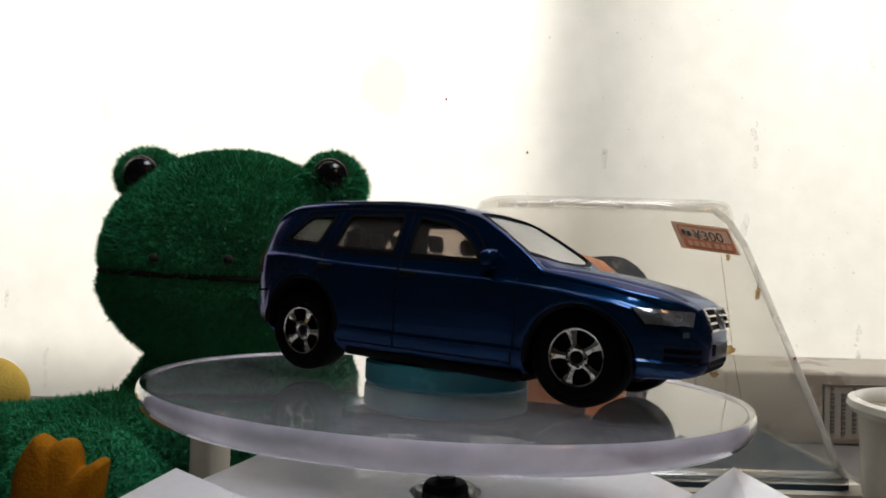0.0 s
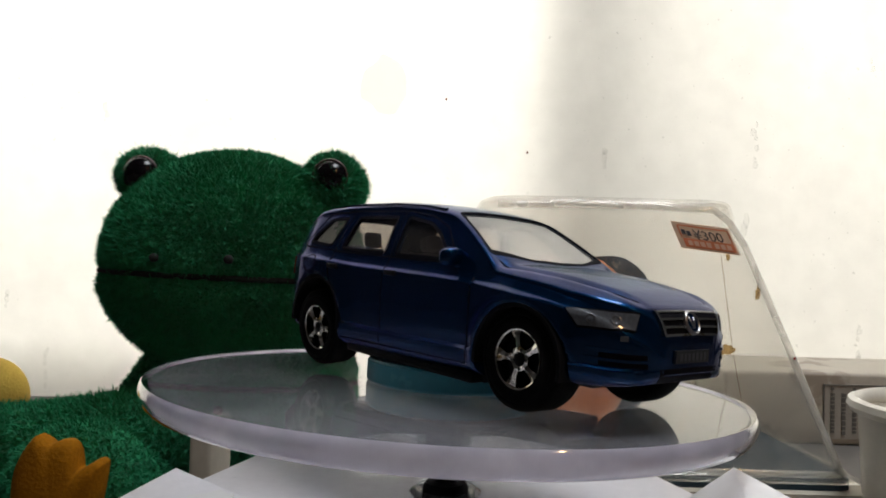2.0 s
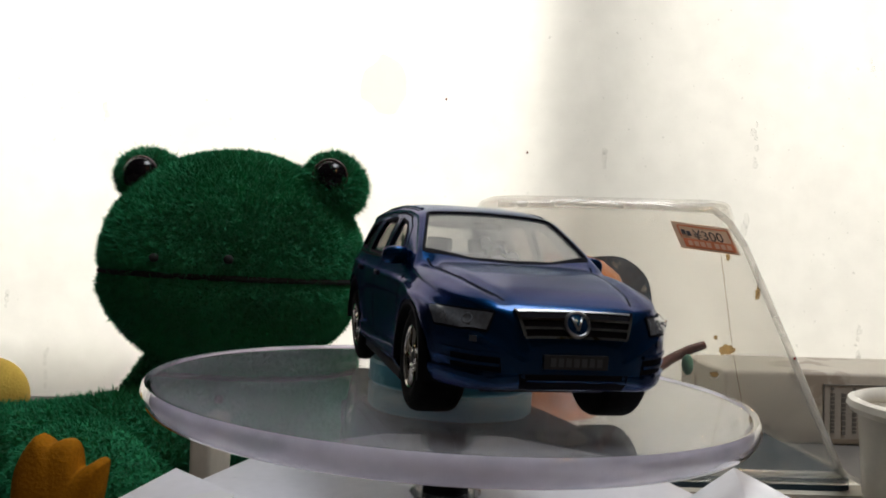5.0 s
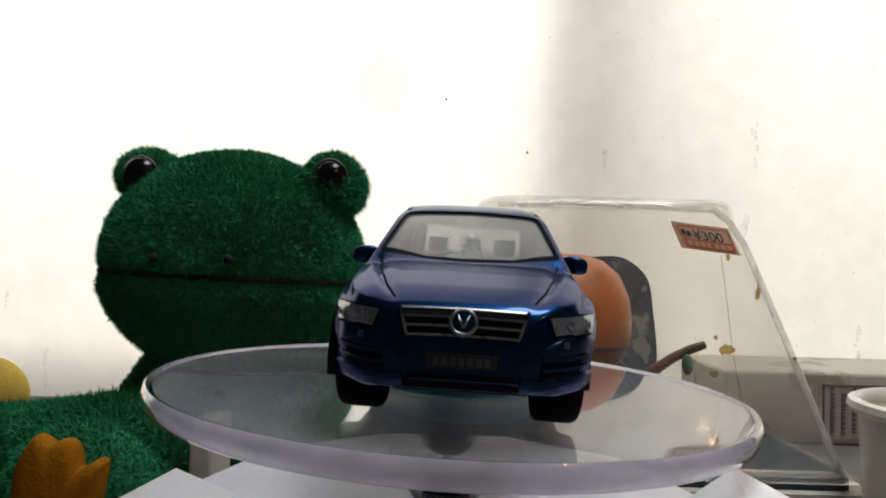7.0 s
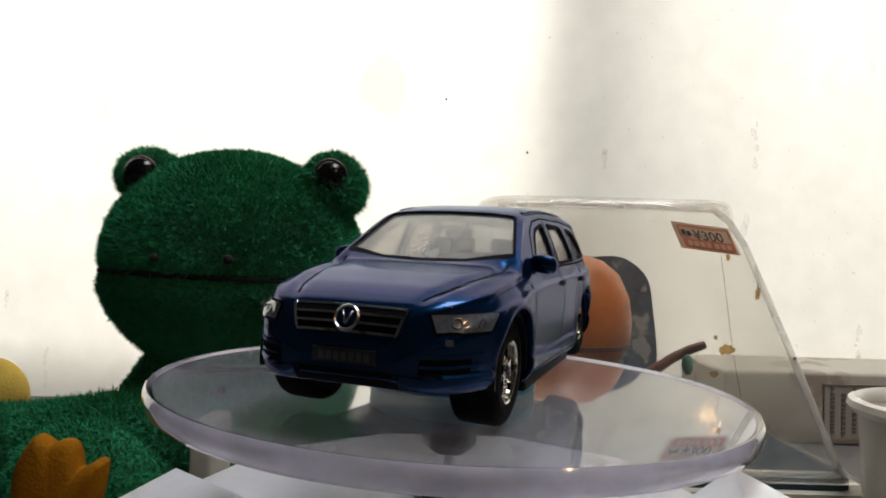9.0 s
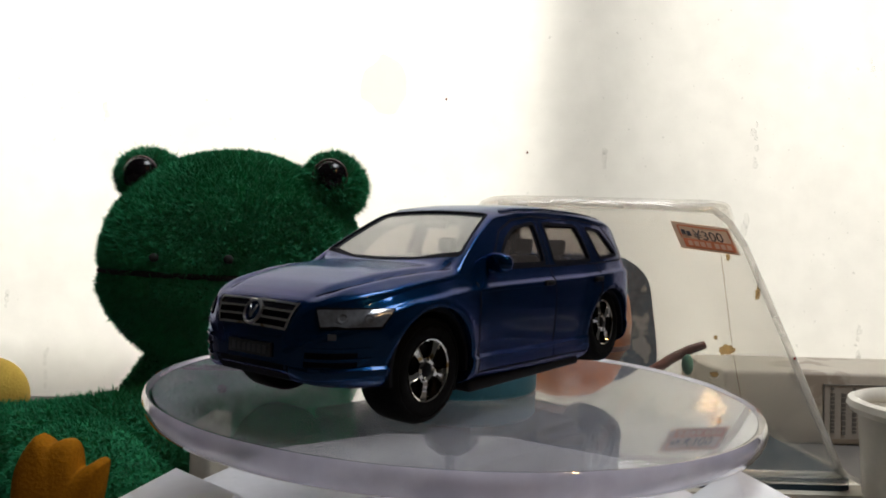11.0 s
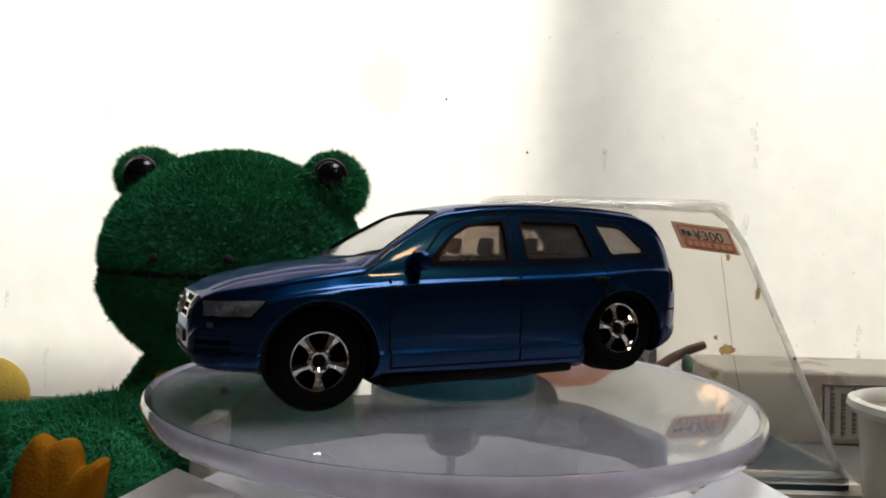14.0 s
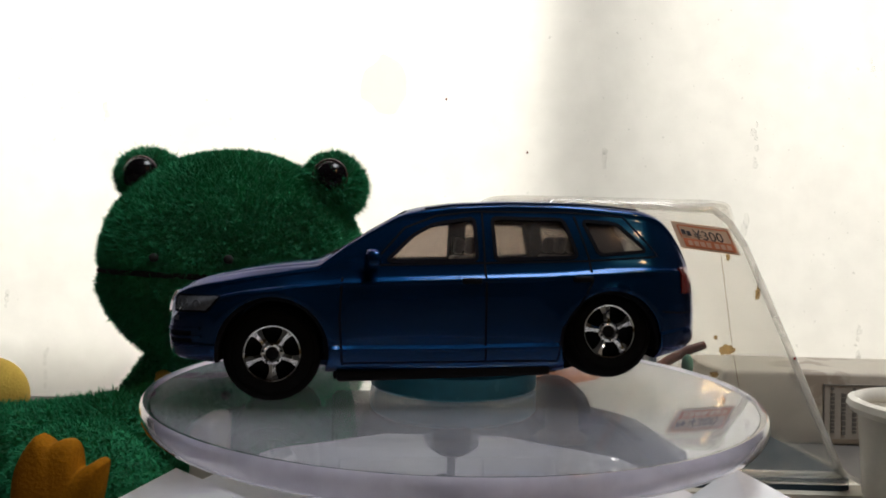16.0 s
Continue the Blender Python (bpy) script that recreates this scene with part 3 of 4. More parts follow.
def build_car():
    car = tagged(empty("toy_car"), "dark blue metallic toy off-road car with chrome wheels", "toy car")
    xs = sorted(set([55.6, 55.5, 55.3, 55.0, 54.6, 54.2, 53.7, 53.0, 52.3, 51.5, 50.5] + list(np.arange(49.7, -48.2, -0.8)) +
                    [-49, -49.8, -50.6, -51.4, -52.2, -53, -53.8, -54.4, -54.9, -55.3, -55.6, -55.88]), reverse=True)
    vs, fs = loft(xs, section)
    skin = Skin(vs, fs)
    body = link_mesh("body", scaled(vs), fs, BLUE, car, "dark blue metallic body")
    bm = bmesh.new()
    bm.from_mesh(body.data)
    bmesh.ops.recalc_face_normals(bm, faces=bm.faces)
    bm.to_mesh(body.data)
    bm.free()

    def hollow(x):
        p = section(x)
        w, zt = f_wid(x), f_top(x)
        keep = [(0, 9.5), (w - 2.2, 9.5), (w - 2.2, 20.0)]
        for y, z in p[1 + len(LOWER):]:
            keep.append((max(0.0, y - 1.2), min(max(z - 0.3, 20.2), zt - 1.1)))
        keep[-1] = (0, zt - 1.1)
        return keep
    v, f = lathe([(0, -11), (10.7, -11), (10.7, 11), (0, 11)], 48, "y")
    arches = joined(*[([(p[0] + x, p[1] + 22.5 * s, p[2] + 8.8) for p in v], f) for x in (34.4, -33.0) for s in (1, -1)])
    n = Vector((0.5, 0, 0.866))
    shield = rounded([(7.9, -13.7, 36.0), (7.2, 0, 36.9), (7.9, 13.7, 36.0), (21.0, 17.5, 25.6), (24.2, 9, 26.4), (25.0, 0, 26.9), (24.2, -9, 26.4), (21.0, -17.5, 25.6)], 1.2, 3)
    nr = Vector((-0.8, 0, 0.6))
    back = rounded([(-47.3, -12.6, 34.2), (-47.3, 12.6, 34.2), (-52.2, 14.6, 26.8), (-52.2, -14.6, 26.8)], 1.5, 3)
    sides = joined(*[side_window(wn_, s, 1.2) for s in (1, -1) for wn_ in (FRONT_WIN, REAR_WIN, QUARTER_WIN)])
    carve(body, [loft([21, 19, 17, 15, 13, 11, 9, 7, 5, 2, -2, -8, -14, -20, -26, -32, -38, -42, -44, -46, -48, -49.5], hollow), sides,
                 prism(shield, n * 3.2), prism(back, nr * 4.0), arches])
    body.data.materials.clear()
    body.data.materials.append(BLUE)
    for p in body.data.polygons:
        p.use_smooth = True
    body.data.set_sharp_from_angle(angle=radians(32))

    def lay(name, shape, mat, label="", parent=car, auto=40):
        return link_mesh(name, scaled(shape[0]), shape[1], mat, parent, label, auto=auto)

    # panes
    for s in (1, -1):
        lay("window", skin.patch([(14.5, 20 * s, 25.0), (-7.6, 20 * s, 25.0), (-7.6, 20 * s, 35.2), (1.5, 20 * s, 35.2)], (0, s, 0), -0.55, 0.3), SIDEGLASS, "clear front door window")
        lay("window", skin.patch([(-8.6, 20 * s, 25.2), (-27.8, 20 * s, 25.4), (-25.4, 20 * s, 35.0), (-8.6, 20 * s, 35.2)], (0, s, 0), -0.55, 0.3), SIDEGLASS, "clear rear door window")
        lay("window", skin.patch([(-29.8, 20 * s, 25.8), (-43.0, 20 * s, 26.6), (-37.0, 20 * s, 34.0), (-27.4, 20 * s, 34.8)], (0, s, 0), -0.55, 0.3), SIDEGLASS, "clear quarter window")
    lay("windscreen", skin.patch([(7.2, -14.2, 36.4), (7.2, 14.2, 36.4), (23.4, 18.0, 25.0), (23.4, -18.0, 25.0)], n, -0.45, 0.3, 20, 12), GLASS, "clear windscreen")
    lay("rear_window", skin.patch([(-46.6, -13.4, 35.0), (-46.6, 13.4, 35.0), (-53.0, 15.2, 26.0), (-53.0, -15.2, 26.0)], nr, -0.5, 0.3, 14, 8), GLASS, "clear rear window")
    # dark trims round the panes
    for s in (1, -1):
        for w3 in (FRONT_WIN, REAR_WIN, QUARTER_WIN):
            ring = rounded([(x, 20.0 * s, z) for x, z in w3], 1.2)
            lay("window_trim", skin.ribbon(ring + ring[:1], (0, s, 0), 0.75, 0.06, 0.6), GAP, "black window trim")
    lay("windscreen_trim", skin.ribbon(shield + shield[:1], n, 0.6, 0.05, 0.8), GAP, "black windscreen trim")
    # panel gaps
    up, fwd = (0, 0, 1), (1, 0, 0)
    for s in (1, -1):
        side = (0, s, 0)
        for line in ([(21.0, 20 * s, 23.0), (21.6, 20 * s, 15), (21.2, 20 * s, 6.0)],
                     [(-7.6, 20 * s, 35.6), (-7.3, 20 * s, 24), (-7.0, 20 * s, 6.0)],
                     [(-27.0, 20 * s, 34.8), (-29.0, 20 * s, 26), (-29.0, 20 * s, 21.5), (-26.6, 20 * s, 17.5), (-22.6, 20 * s, 12), (-21.6, 20 * s, 6.0)],
                     [(21.2, 20 * s, 6.4), (-21.6, 20 * s, 5.6)],
                     [(15.2, 19 * s, 25.4), (8.4, 19 * s, 32.6), (2.0, 19 * s, 35.0), (-6.0, 19 * s, 35.9), (-26.0, 19 * s, 35.6), (-37.5, 19 * s, 34.6), (-43.6, 19 * s, 27.0), (-44.0, 19 * s, 26.2)],
                     [(15.5, 19 * s, 25.2), (-28, 19 * s, 25.5), (-43.5, 19 * s, 26.2)],
                     [(-44.0, 20 * s, 15.0), (-50, 20 * s, 14.4), (-54, 17 * s, 14.4)]):
            lay("panel_gap", skin.ribbon(line, side, 0.42), GAP)
        lay("panel_gap", skin.ribbon([(24.0, 17.0 * s, 26), (36, 15.2 * s, 24), (46, 13.0 * s, 22), (51.5, 11.0 * s, 19.5)], up, 0.42), GAP)
        lay("roof_rail", skin.ribbon([(4, 14.0 * s, 38), (-15, 14.2 * s, 38), (-30, 14.2 * s, 38), (-42, 13.8 * s, 37)], up, 0.7, 0.25), BLUE, "slim roof rail")
        lay("panel_gap", skin.ribbon([(5, 14.9 * s, 38), (-15, 15.1 * s, 38), (-30, 15.1 * s, 38), (-43, 14.6 * s, 37)], up, 0.3), GAP)
        # lamps
        lamp = lay("headlight", skin.patch([(50.5, 12.2 * s, 16.7), (46.0, 20.2 * s, 17.0), (44.2, 21.0 * s, 19.5), (51, 11.6 * s, 19.4)], (0.82, 0.57 * s, 0.05), 0.30, 0.6, 14, 6), LENS, "clear ribbed headlight")
        for (bx, by, bz), br in (((48.8, 15.0, 18.1), 0.95), ((46.6, 18.4, 18.2), 0.85)):
            h, nn = skin.meet((bx, by * s, bz), (0.82, 0.57 * s, 0.05))
            q = nn.to_track_quat("Y", "Z").to_matrix()
            v2, f2 = lathe([(br * 0.55, 0.30), (br, 0.30), (br, 0.42), (br * 0.8, 0.46), (br * 0.55, 0.36)], 20, "y", close=True)
            lay("reflector", ([h + q @ Vector(p) for p in v2], f2), LENS, "round chrome reflector", parent=lamp)
        lay("lamp_surround", skin.ribbon([(50.5, 12.1 * s, 16.6), (46.1, 20.3 * s, 16.8), (44.0, 21.1 * s, 19.6), (51, 11.5 * s, 19.6), (50.5, 12.1 * s, 16.6)], (0.82, 0.57 * s, 0.05), 0.4, 0.12), GAP)
        lay("tail_light", skin.patch([(-49.4, 19.8 * s, 18.6), (-52.8, 17 * s, 18.4), (-51.8, 16.5 * s, 24.0), (-49.2, 19.4 * s, 23.8)], (-0.6, 0.8 * s, 0.05), 0.30, 0.6), REDLENS, "red tail light")
        lay("fog_slot", skin.patch([(54, 11.4 * s, 10.6), (50, 18.6 * s, 10.8), (50, 18.8 * s, 13.0), (54, 11.8 * s, 12.9)], (0.9, 0.43 * s, 0), 0.06, 0.3, 8, 3), GAP)
        for z in (10.2, 11.8, 13.4):
            lay("bumper_slat", skin.ribbon([(54, 11.8 * s, z), (51.5, 16 * s, z), (48, 20 * s, z + 0.2)], (0.9, 0.43 * s, 0), 0.5, 0.3), BLUE)
        lay("side_marker", skin.patch([(51.5, 14.4 * s, 15.0), (51, 15.6 * s, 15.0), (51, 15.6 * s, 15.9), (51.5, 14.4 * s, 15.9)], (0.82, 0.57 * s, 0), 0.15, 0.3, 2, 2), PLATEBAR)
        # handles, mirror, side steps
        for x in (-4.4, -27.0):
            bm = bmesh.new()
            h, nn = skin.meet((x, 20 * s, 22.0), side)
            box(bm, x - 2.0, x + 2.0, h.y - 0.5, h.y + 0.5, 21.3, 22.5, 0.4)
            bmesh.ops.scale(bm, vec=(MM, MM, MM), verts=bm.verts)
            part("door_handle", bm, BLACK, car, "dark door handle")
        bm = bmesh.new()
        bmesh.ops.create_uvsphere(bm, u_segments=20, v_segments=12, radius=1.0)
        for v in bm.verts:
            q = Vector([math.copysign(abs(c) ** 0.7, c) for c in v.co])
            v.co = Vector((15.2 + q.x * 1.5 - 0.4 * abs(q.y), (21.6 + q.y * 2.7) * s, 26.6 + q.z * 1.85 - 0.25 * q.y))
        box(bm, 14.0, 16.0, min(17.6 * s, 20.2 * s), max(17.6 * s, 20.2 * s), 24.3, 26.0, 0.5)
        bmesh.ops.scale(bm, vec=(MM, MM, MM), verts=bm.verts)
        part("wing_mirror", bm, BLUE, car, "dark blue wing mirror")
        bm = bmesh.new()
        box(bm, -20.5, 22.2, min(15 * s, 20.6 * s), max(15 * s, 20.6 * s), 2.6, 4.6, 0.6)
        bmesh.ops.scale(bm, vec=(MM, MM, MM), verts=bm.verts)
        part("side_step", bm, BLACK, car, "black side step")
        # arch liners
        for x in (34.4, -33.0):
            vs2, fs2 = lathe([(9.9, -6.0), (10.65, -6.0), (10.65, 4.6), (9.9, 4.6)], 40, "y", close=True)
            keepv = [(p[0] + x, p[1] + 16.5 * s, p[2] + 8.8) for p in vs2]
            keepf = [f for f in fs2 if sum(keepv[i][2] for i in f) / len(f) > 7.0]
            lay("arch_liner", (keepv, keepf), BLACK)
    # fuel flap outline on the right flank
    ring = [(-37.5 + 3.0 * math.cos(a), -20, 22.0 + 2.0 * math.sin(a)) for a in np.linspace(0, 2 * math.pi, 25)]
    lay("fuel_flap", skin.ribbon(ring, (0, -1, 0), 0.34), GAP, "outlined oval fuel flap")
    # grille
    gw = (0.92, 0, 0.39)
    lay("grille", skin.patch([(54, -8.5, 15.9), (54, 8.5, 15.9), (52.5, 9.9, 19.7), (52.5, -9.9, 19.7)], gw, 0.08, 0.4, 16, 6), GAP, "black grille")
    for k, z in enumerate((15.9, 17.15, 18.4, 19.7)):
        hw = 8.5 + 1.4 * k / 3
        # the top bar takes the darker chrome to subdue its reflection
        lay("grille_bar", skin.ribbon([(54.5 - 0.5 * k, -hw, z), (54.5 - 0.5 * k, 0, z + 0.1), (54.5 - 0.5 * k, hw, z)], gw, 0.36 if k == 3 else 0.42, 0.30 if k == 3 else 0.45, 1.2), DULLCHROME if k == 3 else CHROME, "chrome grille bar")
    for s in (1, -1):
        lay("grille_frame", skin.ribbon([(54, 8.5 * s, 15.9), (52.5, 9.9 * s, 19.7)], gw, 0.5, 0.45), CHROME)
    h, nn = skin.meet((54, 0, 17.9), gw)
    q = nn.to_track_quat("Y", "Z").to_matrix()
    for name, prof, mat in (("badge", [(0.0, 0.0), (1.9, 0.0), (1.9, 0.35), (1.6, 0.5), (0.0, 0.5)], BLUE), ("badge_ring", [(1.7, 0.1), (2.2, 0.1), (2.2, 0.55), (1.95, 0.75), (1.7, 0.55)], DULLCHROME)):
        v2, f2 = lathe(prof, 28, "y", close=name == "badge_ring")
        lay(name, ([h + q @ Vector(p) for p in v2], f2), mat, "round chrome badge" if "ring" in name else "")
    for m in ((-0.9, 0.0, -0.5, 1.2), (0.9, 0.0, -0.5, 1.2)):
        v2, f2 = prism([(m[0] - 0.2, 0.55, 1.1), (m[0] + 0.2, 0.55, 1.1), (m[1] + 0.2, 0.55, -1.1), (m[1] - 0.2, 0.55, -1.1)], (0, 0.1, 0))
        lay("badge_bar", ([h + q @ Vector(p) for p in v2], f2), DULLCHROME, auto=0)
    # number plate with plain bars
    lay("number_plate", skin.patch([(55.6, -5.4, 11.5), (55.6, 5.4, 11.5), (55.6, 5.4, 13.7), (55.6, -5.4, 13.7)], fwd, 0.45, 0.6, 10, 3), PLATE, "dark number plate with plain bars")
    for i in range(7):
        y = -3.9 + 1.3 * i
        lay("plate_bar", skin.patch([(55.6, y - 0.45, 11.9), (55.6, y + 0.45, 11.9), (55.6, y + 0.45, 13.2), (55.6, y - 0.45, 13.2)], fwd, 0.52, 0.2, 1, 1), PLATEBAR)
    lay("lower_grille", skin.patch([(55, -8.8, 8.1), (55, 8.8, 8.1), (55.5, 9.2, 10.6), (55.5, -9.2, 10.6)], fwd, 0.06, 0.3, 12, 3), GAP)
    # wiper and cowl
    lay("cowl", skin.ribbon([(21.6, -17, 26), (24.8, -8, 27), (25.6, 0, 27.5), (24.8, 8, 27), (21.6, 17, 26)], up, 0.7, 0.08), GAP)
    # floor pan and interior
    bm = bmesh.new()
    box(bm, -46, 44, -11.6, 11.6, 5.2, 7.6, 0.8)
    box(bm, -23, 23, -17.5, 17.5, 2.6, 5.0, 0.6)
    bmesh.ops.scale(bm, vec=(MM, MM, MM), verts=bm.verts)
    part("floor_pan", bm, BLACK, car, "black floor pan")
    for y in (7.6, -7.6):
        build_seat(car, 0.0, y, 4.6)
    for y in (9.2, 0.0, -9.2):
        build_seat(car, -22.5, y, 4.2)
    bm = bmesh.new()
    box(bm, 11.5, 19.0, -15.5, 15.5, 17.0, 23.4, 1.6)
    bmesh.ops.scale(bm, vec=(MM, MM, MM), verts=bm.verts)
    part("dashboard", bm, SEAT, car, "grey dashboard")
    ringpts = [Vector((10.2, 7.6, 21.5)) + Matrix.Rotation(radians(-25), 3, "Y") @ Vector((0, 3.4 * math.cos(a), 3.4 * math.sin(a))) for a in np.linspace(0, 2 * math.pi, 25)]
    lay("steering_wheel", tube_path(ringpts, 0.4, 8), SEAT)
    lay("inner_mirror", tube_path([(7.2, -3, 33.6), (7.2, 0, 33.8), (7.2, 3, 33.6)], 0.8, 8), SEAT)
    # the loose rear axle hangs askew
    for x, s, z, lean, spin in ((34.4, 1, 8.6, -1.0, 0.62), (34.4, -1, 9.3, -1.0, 0.30), (-33.0, 1, 10.7, 5.5, 0.1), (-33.0, -1, 6.7, 5.5, 0.9)):
        build_wheel(car, x, s, z, lean, spin)
    for x, za, zb in ((34.4, 8.6, 9.3), (-33.0, 10.7, 6.7)):
        lay("axle", tube_path([(x, 17, za), (x, -17, zb)], 1.0, 12), STEEL)
    return car


CAR = build_car()


def loft_rings(rings, cap=True):
    n = len(rings[0])
    vs = [p for r in rings for p in r]
    fs = []
    for i in range(len(rings) - 1):
        for k in range(n):
            j = (k + 1) % n
            fs.append((i * n + k, i * n + j, (i + 1) * n + j, (i + 1) * n + k))
    if cap:
        fs.append(tuple(range((len(rings) - 1) * n, len(rings) * n)))
    return vs, fs


# ---- plush frog ----
def furry(name, vs, fs, parent, mat=GREEN, count=9000, length=0.0018, label="", seed=1):
    """A plush part: its skin with many short tufts, in one mesh."""
    rs = np.random.RandomState(seed)
    V = np.array([tuple(v) for v in vs])
    tri = []
    for f in fs:
        for i in range(1, len(f) - 1):
            tri.append((f[0], f[i], f[i + 1]))
    tri = np.array(tri)
    a, b, c = V[tri[:, 0]], V[tri[:, 1]], V[tri[:, 2]]
    nr = np.cross(b - a, c - a)
    ar = np.linalg.norm(nr, axis=1)
    good = ar > 1e-14
    tri, a, b, c, nr, ar = tri[good], a[good], b[good], c[good], nr[good], ar[good]
    nr = nr / ar[:, None]
    mid = V.mean(0)
    flip = np.sign(((a - mid) * nr).sum(1))
    nr = nr * np.where(flip == 0, 1, flip)[:, None]
    pick = rs.choice(len(tri), count, p=ar / ar.sum())
    u, v = rs.rand(count), rs.rand(count)
    sw = u + v > 1
    u[sw], v[sw] = 1 - u[sw], 1 - v[sw]
    p = a[pick] + (b - a)[pick] * u[:, None] + (c - a)[pick] * v[:, None]
    # pile lies in soft swirls
    sw1 = np.stack([np.sin(p[:, 2] * 190 + p[:, 0] * 70), np.cos(p[:, 0] * 170), np.sin(p[:, 0] * 150 + p[:, 2] * 60) - 0.5], 1)
    d = nr[pick] + 0.30 * sw1 + 0.75 * rs.normal(size=(count, 3))
    d /= np.linalg.norm(d, axis=1)[:, None]
    clump = np.sin(p[:, 0] * 1900 + 3 * np.sin(p[:, 2] * 700)) * np.sin(p[:, 2] * 1700 + 3 * np.sin(p[:, 1] * 800)) * np.sin(p[:, 1] * 1500 + 2)
    ln = length * ((0.6 + 0.8 * rs.rand(count)) * (1 + 0.55 * clump))[:, None]
    side = np.cross(d, rs.normal(size=(count, 3)))
    side /= np.linalg.norm(side, axis=1)[:, None] + 1e-9
    wd = 0.00032 * (0.6 + 0.8 * rs.rand(count))[:, None]
    o = len(V)
    allv = np.concatenate([V, np.stack([p - side * wd, p + side * wd, p + d * ln], 1).reshape(-1, 3)])
    allf = [tuple(f) for f in fs] + [(o + 3 * i, o + 3 * i + 1, o + 3 * i + 2) for i in range(count)]
    return link_mesh(name, allv, allf, mat, parent, label, auto=0)


def ball(cx, cy, cz, rx, ry, rz, shape=None, nu=56, nv=36):
    vs, fs = [], []
    for j in range(nv + 1):
        th = math.pi * j / nv
        for i in range(nu):
            a = 2 * math.pi * i / nu
            d = Vector((math.sin(th) * math.cos(a), math.sin(th) * math.sin(a), math.cos(th)))
            k = shape(d) if shape else 1.0
            vs.append((cx + rx * d.x * k, cy + ry * d.y * k, cz + rz * d.z * k))
    for j in range(nv):
        for i in range(nu):
            q = (j * nu + i, j * nu + (i + 1) % nu, (j + 1) * nu + (i + 1) % nu, (j + 1) * nu + i)
            fs.append(q)
    return vs, fs


HX, HY, HZ = -0.0888, 0.135, 0.0955      # middle of the frog's head


def head_shape(d):
    """Full cheeks with a groove along the mouth, and a flattened crown."""
    k = 1.0
    z = d.z
    front = max(0.0, -d.y)
    k -= 0.055 * math.exp(-((z + 0.115 + 0.03 * d.x) / 0.045) ** 2) * (0.35 + 0.65 * min(1, front * 2))
    k += 0.012 * math.exp(-((z + 0.30) / 0.22) ** 2) * abs(d.x)
    k += 0.012 * math.exp(-((z + 0.50) / 0.25) ** 2)
    k += 0.012 * noise.noise(Vector((d.x, d.y, d.z)) * 3.1)
    k += 0.006 * noise.noise(Vector((d.x, d.y, d.z)) * 9.0)
    return k


